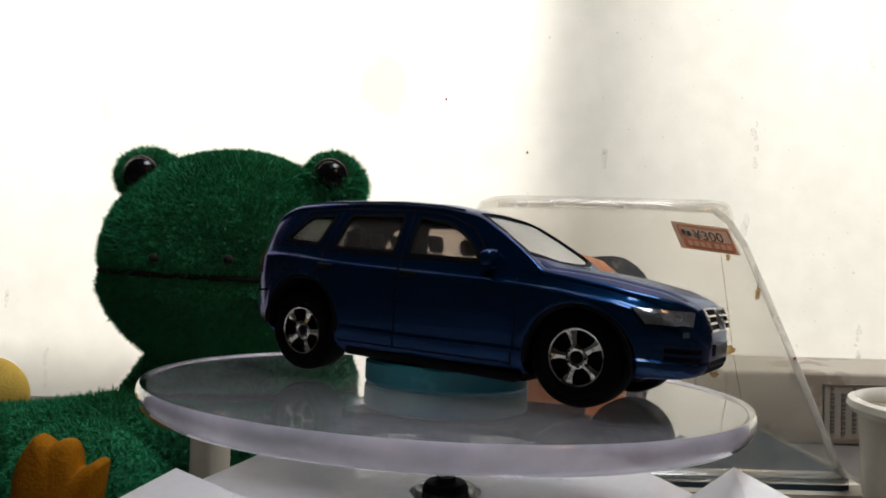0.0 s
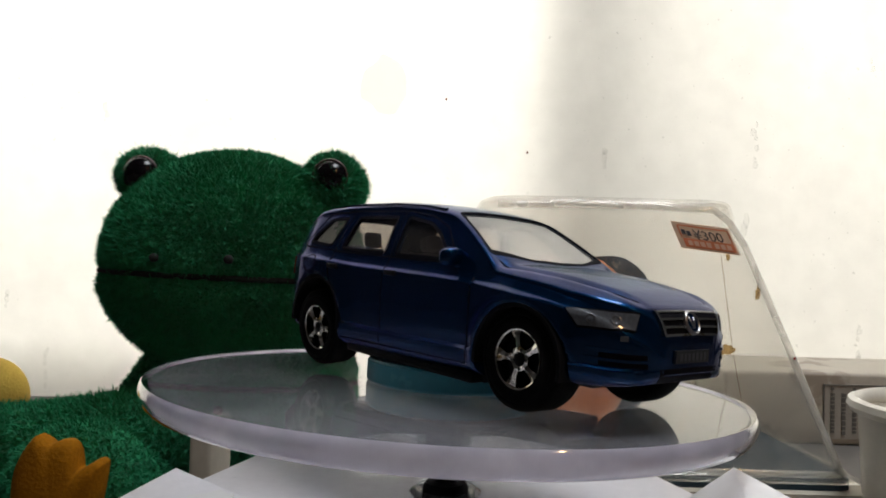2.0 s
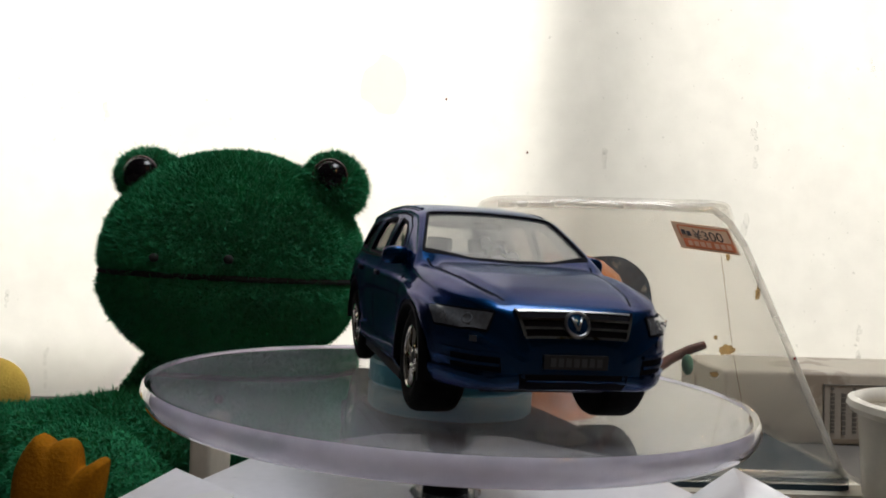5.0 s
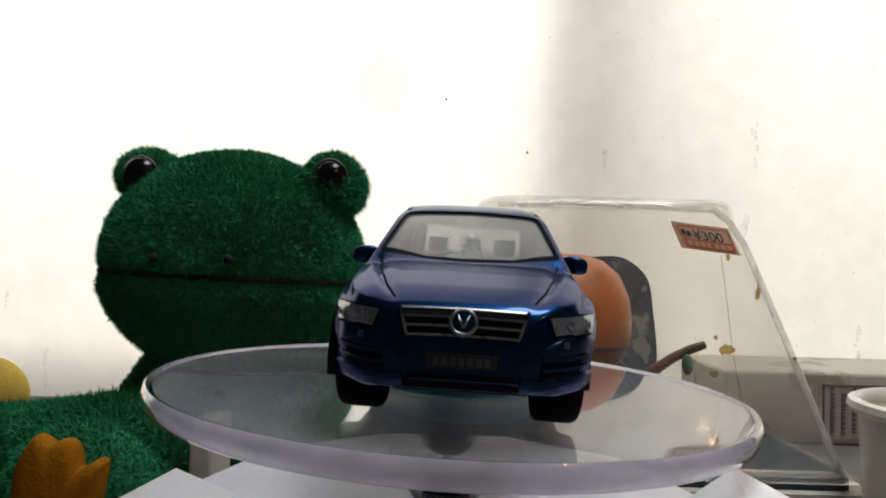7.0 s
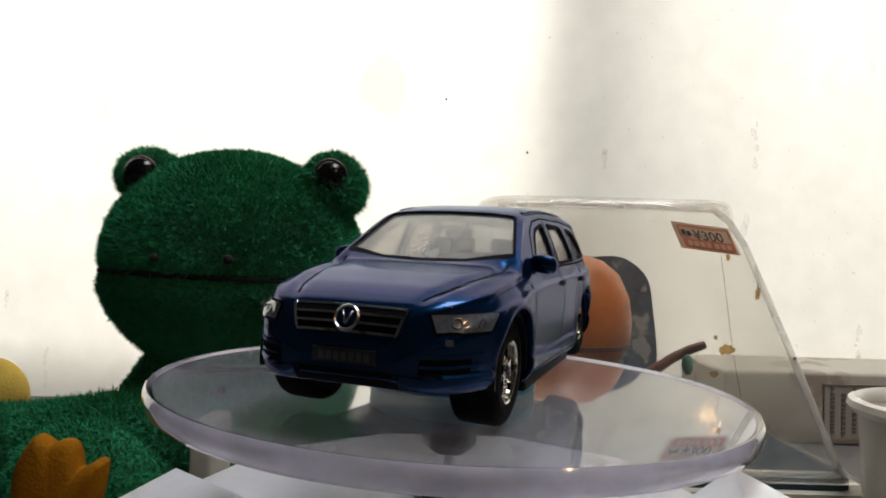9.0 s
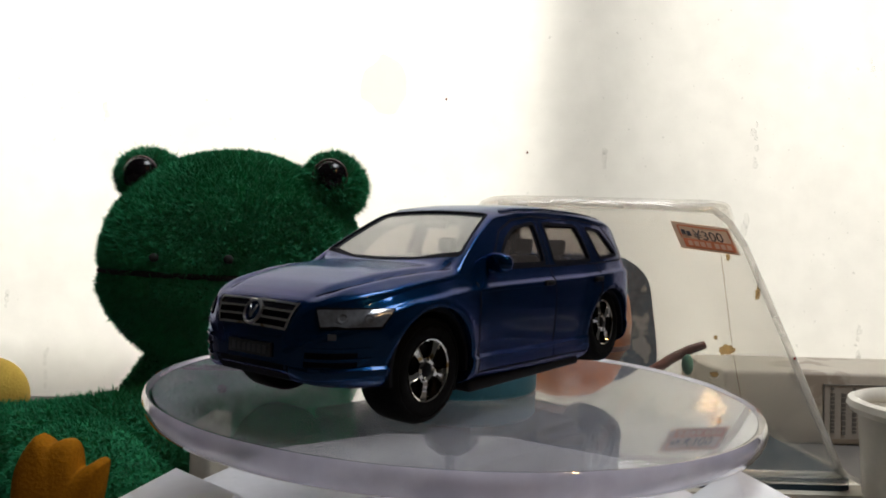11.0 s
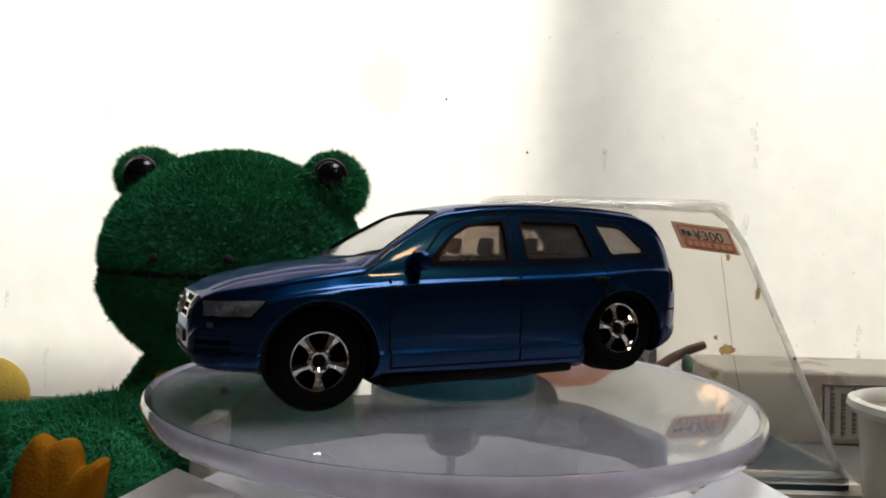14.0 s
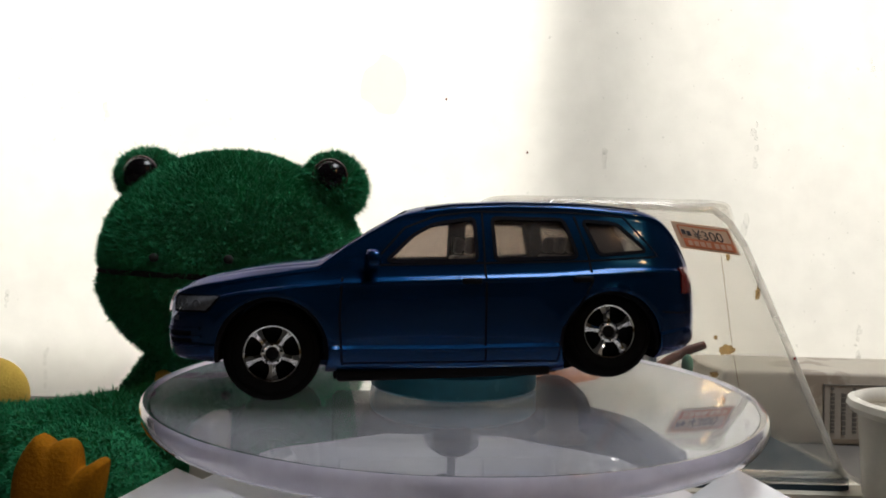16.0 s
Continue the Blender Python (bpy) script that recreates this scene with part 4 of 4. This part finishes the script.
def build_frog():
    frog = tagged(empty("plush_frog"), "dark green plush frog with glossy black eyes, sitting behind the turntable", "plush frog")
    vs, fs = ball(HX, HY, HZ, 0.0523, 0.0455, 0.0453, head_shape, 88, 60)
    furry("head", vs, fs, frog, count=300000, length=0.0022, label="wide green plush head")
    # mouth seam and nostrils
    seam = []
    for i in range(41):
        a = math.pi * (1.03 + 0.94 * i / 40)
        d = Vector((math.cos(a), math.sin(a), 0))
        d = Vector((d.x, d.y, -0.115 - 0.03 * d.x)).normalized()
        k = head_shape(d) + 0.036
        seam.append((HX + 0.0530 * d.x * k, HY + 0.046 * d.y * k, HZ + 0.0460 * d.z * k))
    vs, fs = tube_path(seam, 0.0011, 8)
    link_mesh("mouth", vs, fs, THREAD, frog, "black stitched mouth line")
    for x in (-0.30, 0.19):
        d = Vector((x, -0.92, 0.03)).normalized()
        vs, fs = ball(HX + 0.0530 * d.x * 1.0, HY + 0.046 * d.y * 1.035, HZ + 0.0460 * d.z * 1.0, 0.0018, 0.0012, 0.0016, None, 16, 10)
        link_mesh("nostril", vs, fs, THREAD, frog, "small black nostril")
    for ex, ey, ez, rx, rz, px, pz in ((-0.1230, 0.130, 0.1298, 0.0122, 0.0104, -0.1225, 0.1302), (-0.0478, 0.128, 0.1276, 0.0126, 0.0127, -0.0472, 0.1306)):
        vs, fs = ball(ex, ey, ez, rx, 0.014, rz, lambda d: 1 + 0.03 * noise.noise(d * 5), 36, 24)
        furry("eye_mound", vs, fs, frog, count=14000, length=0.0028, label="round green plush eye mound", seed=int(-ex * 1e4))
        eye = link_mesh("eye", *ball(px, ey - (0.0108 if px < -0.1 else 0.0096), pz, 0.0072, 0.0070, 0.0072, None, 32, 20), EYEBLACK, frog, "glossy black eye")
        v2, f2 = lathe([(0.0062, 0.0), (0.0067, -0.0004), (0.0072, 0.0003), (0.0067, 0.0010)], 40, "y", close=True)
        link_mesh("eye_rim", [(p[0] + px, p[1] + ey - (0.0135 if px < -0.1 else 0.0128), p[2] + pz) for p in v2], f2, EYEWHITE, eye, "brown eye rim")
    # body, arm, paw
    vs, fs = ball(-0.088, 0.140, 0.024, 0.050, 0.042, 0.048, lambda d: 1 + 0.03 * noise.noise(d * 4), 56, 36)
    vs = [(x, y, max(0.0, z)) for x, y, z in vs]
    furry("torso", vs, fs, frog, count=45000, seed=5, label="dark green plush torso")
    arm = [(-0.075, 0.112, 0.035), (-0.105, 0.105, 0.030), (-0.135, 0.102, 0.025), (-0.165, 0.104, 0.022), (-0.195, 0.110, 0.020), (-0.222, 0.118, 0.019), (-0.235, 0.122, 0.018)]
    vs, fs = tube_path(arm, [0.017, 0.0185, 0.0180, 0.0175, 0.017, 0.013, 0.004], 28)
    vs = [(v[0], v[1], max(0.0, v[2] + 0.0015 * noise.noise(Vector(v) * 60))) for v in vs]
    furry("arm", vs, fs, frog, count=70000, seed=6, length=0.0030, label="thick green plush arm")
    vs, fs = ball(-0.124, 0.088, 0.014, 0.029, 0.020, 0.025, None, 40, 26)
    vs = [(x, y, max(0.0, z)) for x, y, z in vs]
    furry("foot", vs, fs, frog, count=30000, seed=7, label="green plush foot")
    # gold felt webbed paw
    out = [(-0.1387, 0.0000), (-0.1371, 0.0278), (-0.1341, 0.0350), (-0.1302, 0.0396), (-0.1273, 0.0382), (-0.1254, 0.0365), (-0.1226, 0.0378), (-0.1191, 0.0379), (-0.1173, 0.0354), (-0.1163, 0.0283), (-0.1138, 0.0300), (-0.1103, 0.0322), (-0.1079, 0.0315), (-0.1085, 0.0262), (-0.1126, 0.0000)]
    ring = rounded([(x, 0.0, z) for x, z in out], 0.0035, 5)
    mid = Vector((-0.1228, 0.0, 0.014))
    layers = [[mid + (p - mid) * k + Vector((0, y, 0)) for p in ring] for k, y in ((0.02, 0.0695), (0.96, 0.0690), (1.0, 0.0675), (1.0, 0.0640), (0.97, 0.0622), (0.90, 0.0610), (0.70, 0.0600), (0.02, 0.0596))]
    vs, fs = loft_rings(layers)
    paw = link_mesh("paw", vs, fs, GOLD, frog, "gold felt webbed paw", auto=0)
    for x in (-0.1375, -0.1245):
        vs, fs = tube_path([(x, 0.0603, 0.002), (x + 0.001, 0.0601, 0.010), (x + 0.0015, 0.0604, 0.017)], 0.0004, 6)
        link_mesh("stitch", vs, fs, THREAD, paw)
    vs, fs = ball(-0.199, 0.150, 0.034, 0.0165, 0.012, 0.0175, None, 32, 20)
    link_mesh("hand", vs, fs, YELLOW, frog, "yellow felt hand")
    vs, fs = tube_path([(-0.111, 0.118, 0.051), (-0.105, 0.106, 0.049), (-0.100, 0.104, 0.0485)], 0.004, 12)
    link_mesh("neck_band", vs, fs, YELLOW, frog, "tan neck band")
    return frog


build_frog()


# ---- clear display case ----
def rounded_ring(x0, x1, y0, y1, z, r, seg=6):
    out = []
    for cx, cy, a0 in ((x1 - r, y1 - r, 0), (x0 + r, y1 - r, 90), (x0 + r, y0 + r, 180), (x1 - r, y0 + r, 270)):
        for s in range(seg + 1):
            a = radians(a0 + 90 * s / seg)
            out.append((cx + r * math.cos(a), cy + r * math.sin(a), z))
    return out


CF, CB = 0.100, 0.205       # the case's front and back


def build_case():
    case = tagged(empty("display_case"), "stained clear plastic display case with sloping sides on a grey tray", "display case")
    rings = []
    for k, (s, zz, rr) in enumerate(((-0.16, 0.0216, 0.004), (-0.05, 0.0228, 0.004), (0.0, 0.0245, 0.005), (0.05, 0.0285, 0.005), (0.5, 0.070, 0.009), (0.90, 0.109, 0.012), (0.965, 0.1165, 0.013), (1.0, 0.1215, 0.013), (1.03, 0.1245, 0.012), (1.10, 0.1262, 0.010), (1.22, 0.1268, 0.006))):
        rings.append(rounded_ring(-0.040 + 0.052 * s, 0.1500 - 0.030 * s, CF + 0.026 * s, CB - 0.014 * s, zz, rr))
    vs, fs = loft_rings(rings)
    c = link_mesh("cover", vs, fs, CASE, case, "clear cover with brown stains", auto=60)
    so = c.modifiers.new("thickness", "SOLIDIFY")
    so.thickness, so.offset = 0.0012, -1
    # thick corner edges, with white haze in the plastic for their highlights
    for pts in ([(0.1485, CF + 0.0020, 0.022), (0.1332, CF + 0.0150, 0.070), (0.1206, CF + 0.0255, 0.108), (0.1155, CF + 0.0285, 0.1175), (0.1090, CF + 0.029, 0.1225)],
                [(0.1090, CF + 0.029, 0.1225), (0.060, CF + 0.0285, 0.1235), (0.020, CF + 0.028, 0.1225)],
                [(0.1475, CF + 0.002, 0.0225), (0.05, CF + 0.001, 0.0225), (-0.03, CF + 0.001, 0.0225)]):
        vs, fs = tube_path(pts, 0.0014, 10)
        link_mesh("cover_edge", vs, fs, CASEGLINT, case, "thick clear edge, whitened as a highlight")
    for z0, z1, e, mat, name in ((0.0, 0.009, 0.012, CREAM, "tray_foot"), (0.009, 0.0145, 0.010, SLATE, "tray_band"), (0.0145, 0.0175, 0.012, CREAM, "tray_lip"), (0.0175, 0.0213, 0.002, SLATE, "tray_floor")):
        vs, fs = loft_rings([rounded_ring(-0.042 - e, 0.1505 + e * 0.7, CF - e * 0.5, CB + e * 0.5, z, 0.006) for z in (z0, z1)])
        fs.append(tuple(range(28))[::-1])
        link_mesh(name, vs, fs, mat, case, auto=30)
    for i, (x, z, w, h) in enumerate(((0.1085, 0.0669, 0.0030, 0.0020), (0.1225, 0.0890, 0.0010, 0.0026), (0.1030, 0.0578, 0.0016, 0.0011), (0.1045, 0.0715, 0.0009, 0.0008), (0.112, 0.103, 0.0008, 0.0016))):
        f = (z - 0.0215) / 0.100
        off = Vector((i * 3.7, 0, 0))
        vs, fs = ball(x, CF + 0.026 * f - 0.0006, z, w, 0.0004, h, lambda q: 1 + 0.6 * noise.noise(Vector((q.x, 0, q.z)) * 2.2 + off), 28, 16)
        link_mesh("stain", vs, fs, STAIN, case, "brown dried stain")
    vs, fs = tube_path([(0.1095, CF + 0.0215, 0.104), (0.1110, CF + 0.0115, 0.066), (0.1140, CF + 0.004, 0.036)], 0.00013, 6)
    vs2, fs2 = ball(0.1352, CF + 0.0125, 0.0640, 0.0007, 0.0007, 0.0009, None, 12, 8)
    link_mesh("red_dot", vs2, fs2, REDLENS, case, "small red-brown dot")
    link_mesh("crease", vs, fs, STAIN, case, "dark hairline crease")
    return case


build_case()


def build_case_things():
    # sticker on the cover's front
    st = tagged(empty("price_sticker"), "faded orange and cream price sticker on the clear case", "sticker")
    tl, tr, bl = Vector((0.0882, 0.1205, 0.1165)), Vector((0.1115, 0.1205, 0.1140)), Vector((0.0920, 0.1178, 0.1058))
    ux, uz = tr - tl, bl - tl
    nn = ux.cross(uz).normalized()
    if nn.y > 0:
        nn = -nn

    def flat(name, u0, u1, v0, v1, lift, mat, label=""):
        p = [tl + ux * u + uz * v for u, v in ((u0, v0), (u1, v0), (u1, v1), (u0, v1))]
        vs = [q + nn * lift for q in p] + [q + nn * (lift - 0.00012) for q in p]
        return link_mesh(name, vs, [(0, 1, 2, 3), (7, 6, 5, 4), (0, 4, 5, 1), (1, 5, 6, 2), (2, 6, 7, 3), (3, 7, 4, 0)], mat, st, label, smooth=False)
    flat("backing", 0, 1, 0, 1, 0.0012, STICKERPALE, "cream sticker paper")
    flat("orange_strip", 0.10, 0.96, 0.60, 0.93, 0.0014, STICKER, "orange strip")
    for u0, u1, v0, v1 in ((0.10, 0.95, 0.10, 0.14), (0.08, 0.10, 0.12, 0.60), (0.94, 0.96, 0.12, 0.60)):
        flat("red_line", u0, u1, v0, v1, 0.0014, STICKER)
    for u0, u1, v0, v1 in ((0.12, 0.18, 0.28, 0.46), (0.20, 0.27, 0.32, 0.50), ):
        flat("price_bar", u0, u1, v0, v1, 0.0016, INK)
    for i in range(7):
        flat("word_bar", 0.16 + 0.105 * i + (0.03 if i > 3 else 0), 0.235 + 0.105 * i + (0.03 if i > 3 else 0), 0.68, 0.86, 0.0016, INKPALE)
    cu = bpy.data.curves.new("price", "FONT")
    cu.body, cu.size, cu.extrude = "\u00a5300", 1.0, 0.01
    tmp = new("price", cu)
    me = bpy.data.meshes.new_from_object(tmp.evaluated_get(bpy.context.evaluated_depsgraph_get()))
    bpy.data.objects.remove(tmp)
    xs, ys = [v.co.x for v in me.vertices], [v.co.y for v in me.vertices]
    for v in me.vertices:
        u = 0.31 + 0.50 * (v.co.x - min(xs)) / (max(xs) - min(xs))
        w = 0.60 - 0.36 * (v.co.y - min(ys)) / (max(ys) - min(ys))
        v.co = tl + ux * u + uz * w + nn * (0.0016 + v.co.z * 0.005)
    me.materials.append(INK)
    pr = new("price_print", me)
    pr.parent = st
    pr["label"] = "stamped price in dark ink"
    # orange rounded thing
    prof = [(0.0, -0.0290), (0.006, -0.0286), (0.0125, -0.0262), (0.0190, -0.0220), (0.0245, -0.0158), (0.0285, -0.009), (0.0293, 0.0), (0.0278, 0.011), (0.0235, 0.0205), (0.0165, 0.0265), (0.008, 0.0292), (0.0, 0.0296)]
    og = tagged(empty("orange_gourd", pose(0.0523, 0.152, 0.0739)), "orange painted wooden gourd with a dark band", "gourd")
    vs, fs = lathe(prof, 48)
    link_mesh("shell", vs, fs, ORANGE, og, "glossy orange shell", auto=0)
    vs, fs = lathe([(0.0278, -0.0112), (0.0284, -0.0110), (0.0290, -0.0090), (0.0284, -0.0088)], 48, close=True)
    link_mesh("dark_band", vs, fs, BROWN, og, "dark painted band")
    vs, fs = lathe([(0.0, -0.0524), (0.0110, -0.0524), (0.0110, -0.0505), (0.0070, -0.0480), (0.0070, -0.0300), (0.0085, -0.0272), (0.0, -0.0272)], 32)
    link_mesh("stand", vs, fs, CREAM, og, "plain cream stand")
    # grey mottled card behind
    pts = rounded([(0.052, 0, 0.0215), (0.1035, 0, 0.0215), (0.1035, 0, 0.060), (0.0990, 0, 0.094), (0.086, 0, 0.104), (0.062, 0, 0.102), (0.052, 0, 0.092)], 0.008, 5)
    vs, fs = prism(pts, (0, 0.0012, 0))
    cd = link_mesh("picture_card", [(x, y + 0.186, z) for x, y, z in vs], fs, PANEL, auto=30)
    tagged(cd, "grey-blue mottled card standing in the case", "card")
    # brown twig with a green bead
    tw = tagged(empty("twig"), "brown lacquered twig with a green bead in the case", "twig")
    path = [(0.064, 0.130, 0.0225), (0.076, 0.130, 0.046), (0.084, 0.130, 0.0545), (0.0935, 0.130, 0.0610), (0.1010, 0.130, 0.0648), (0.1068, 0.130, 0.0668)]
    vs, fs = tube_path(path, [0.0020, 0.0022, 0.0024, 0.0021, 0.0020, 0.0017], 12)
    link_mesh("stem", vs, fs, BROWN, tw, "brown lacquered stem")
    vs, fs = ball(0.0985, 0.126, 0.0590, 0.0024, 0.0024, 0.0042, None, 24, 16)
    link_mesh("bead", vs, fs, BUD, tw, "matt green bead")


build_case_things()


# ---- appliance box, cup, small clear box ----
def build_appliance():
    ap = tagged(empty("appliance_box"), "beige plastic appliance with a printed label", "appliance")
    bm = bmesh.new()
    box(bm, 0.160, 0.46, 0.245, 0.320, 0.0, 0.0412, 0.0025)
    part("casing", bm, BEIGE, ap, "beige plastic casing")
    bm = bmesh.new()
    box(bm, 0.2165, 0.300, 0.2442, 0.2449, 0.004, 0.0345)
    lab = part("label_sheet", bm, LABEL, ap, "grey printed label", smooth=False)
    bm = bmesh.new()
    for b in ((0.2165, 0.3, 0.0340, 0.0346), (0.2165, 0.2171, 0.004, 0.0346)):
        box(bm, b[0], b[1], 0.2438, 0.2446, b[2], b[3])
    part("label_border", bm, INKSOFT, lab, smooth=False)
    rs = random.Random(4)
    for c in range(9):
        bm = bmesh.new()
        x, z = 0.2205 + 0.0062 * c, 0.0315
        if c % 2 == 0:
            box(bm, x, x + 0.0017, 0.2437, 0.2445, 0.0314, 0.0330)
        z = 0.0296
        while z > 0.008:
            h = rs.choice((0.0014, 0.0020, 0.0026))
            box(bm, x, x + 0.0022, 0.2437, 0.2445, z - h, z)
            z -= h + 0.0006
        part("print_bar", bm, INKSOFT, lab, smooth=False)


build_appliance()
CUP = tagged(empty("enamel_cup", pose(0.1862, 0.082, 0.0)), "off-white enamel cup with a rolled rim", "cup")
vs, fs = lathe([(0.0, 0.001), (0.033, 0.0), (0.0355, 0.002), (0.0378, 0.045), (0.0381, 0.0475), (0.0366, 0.0475), (0.0360, 0.0450), (0.0340, 0.004), (0.0, 0.003)], 72)
link_mesh("bowl", vs, fs, ENAMEL, CUP, "off-white enamel bowl")
vs, fs = lathe([(0.0366, 0.0477), (0.0384, 0.0473), (0.0405, 0.0480), (0.0418, 0.0500), (0.0412, 0.0522), (0.0392, 0.0530), (0.0372, 0.0518), (0.0362, 0.0490)], 72, close=True)
link_mesh("rolled_rim", vs, fs, ENAMEL, CUP, "thick rolled rim")
bm = bmesh.new()
box(bm, -0.0700, -0.0640, 0.030, 0.050, 0.0, 0.052, 0.0012)
tagged(part("plastic_block", bm, CREAM), "small cream plastic block behind the turntable base", "block")


# ---- marks on the sheet ----
def blob(name, x, y, z, w, h, d, mat, label, seed):
    rs = random.Random(seed)
    off = Vector((rs.random() * 9, 0, 0))
    vs, fs = ball(x, y, z, w, d, h, lambda q: 1 + 0.35 * noise.noise(Vector((q.x, 0, q.z)) * 1.6 + off), 24, 14)
    tagged(link_mesh(name, vs, fs, mat), label, kind="structure")


def build_splashes():
    y = WALL_Y - 0.0010
    k = 0
    for x, z0, n in ((0.2840, 0.0500, 6), (0.2983, 0.0360, 1), (-0.2726, 0.0200, 6), (0.2120, 0.1990, 4), (0.2110, 0.1760, 2), (0.2060, 0.1330, 3), (0.1066, 0.1780, 3), (-0.2367, 0.2000, 3), (-0.3000, 0.0700, 3), (0.292, 0.245, 2)):
        for i in range(n):
            k += 1
            rs = random.Random(k)
            w = rs.uniform(0.0007, 0.0022)
            blob("paint_drip", x + rs.uniform(-0.0015, 0.0015), y, z0 - 0.0045 * i * rs.uniform(0.8, 1.2) + (0.012 if n > 4 else 0), w, w * rs.uniform(1.0, 2.4), 0.0010, SPLASH, "clear dried drip on the sheet", k)
    blob("smear", -0.0456, y, 0.2200, 0.0150, 0.0185, 0.0004, SMEAR, "pale grey smear on the sheet", 77)
    for i, (x, z) in enumerate(((0.1751, 0.1459), (0.0545, 0.1758), (-0.0023, 0.2116))):
        blob("speck", x, y, z, 0.0007, 0.0009, 0.0004, BROWN, "small dark speck on the sheet", 90 + i)


build_splashes()


# ---- everything that turns ----
def motions():
    car, plate, puck = [], [], []
    for i in range(33):
        t = i * 0.5
        car.append((t, pose(-0.00045, 0, ZW, -0.27, 0.51) @ pose(0, 0, 0, 0, 0, -29.55 - 8.78 * t) @ pose(0.0031, 0.0040, 0.0003, -1.25, 2.65, -1.7)))
        turn = pose(0, 0, ZW, 0, 0, -30.6 - 8.72 * t)
        plate.append((t, turn @ pose(-0.0010, 0.0008, -0.0026, -2.12, 0.45, 0)))
        puck.append((t, turn @ pose(-0.0010, 0.0008, -0.0025, -2.12, 0.45, 0)))
    walk(CAR, car)
    walk(PLATTER, plate)
    walk(PUCK, puck)


motions()
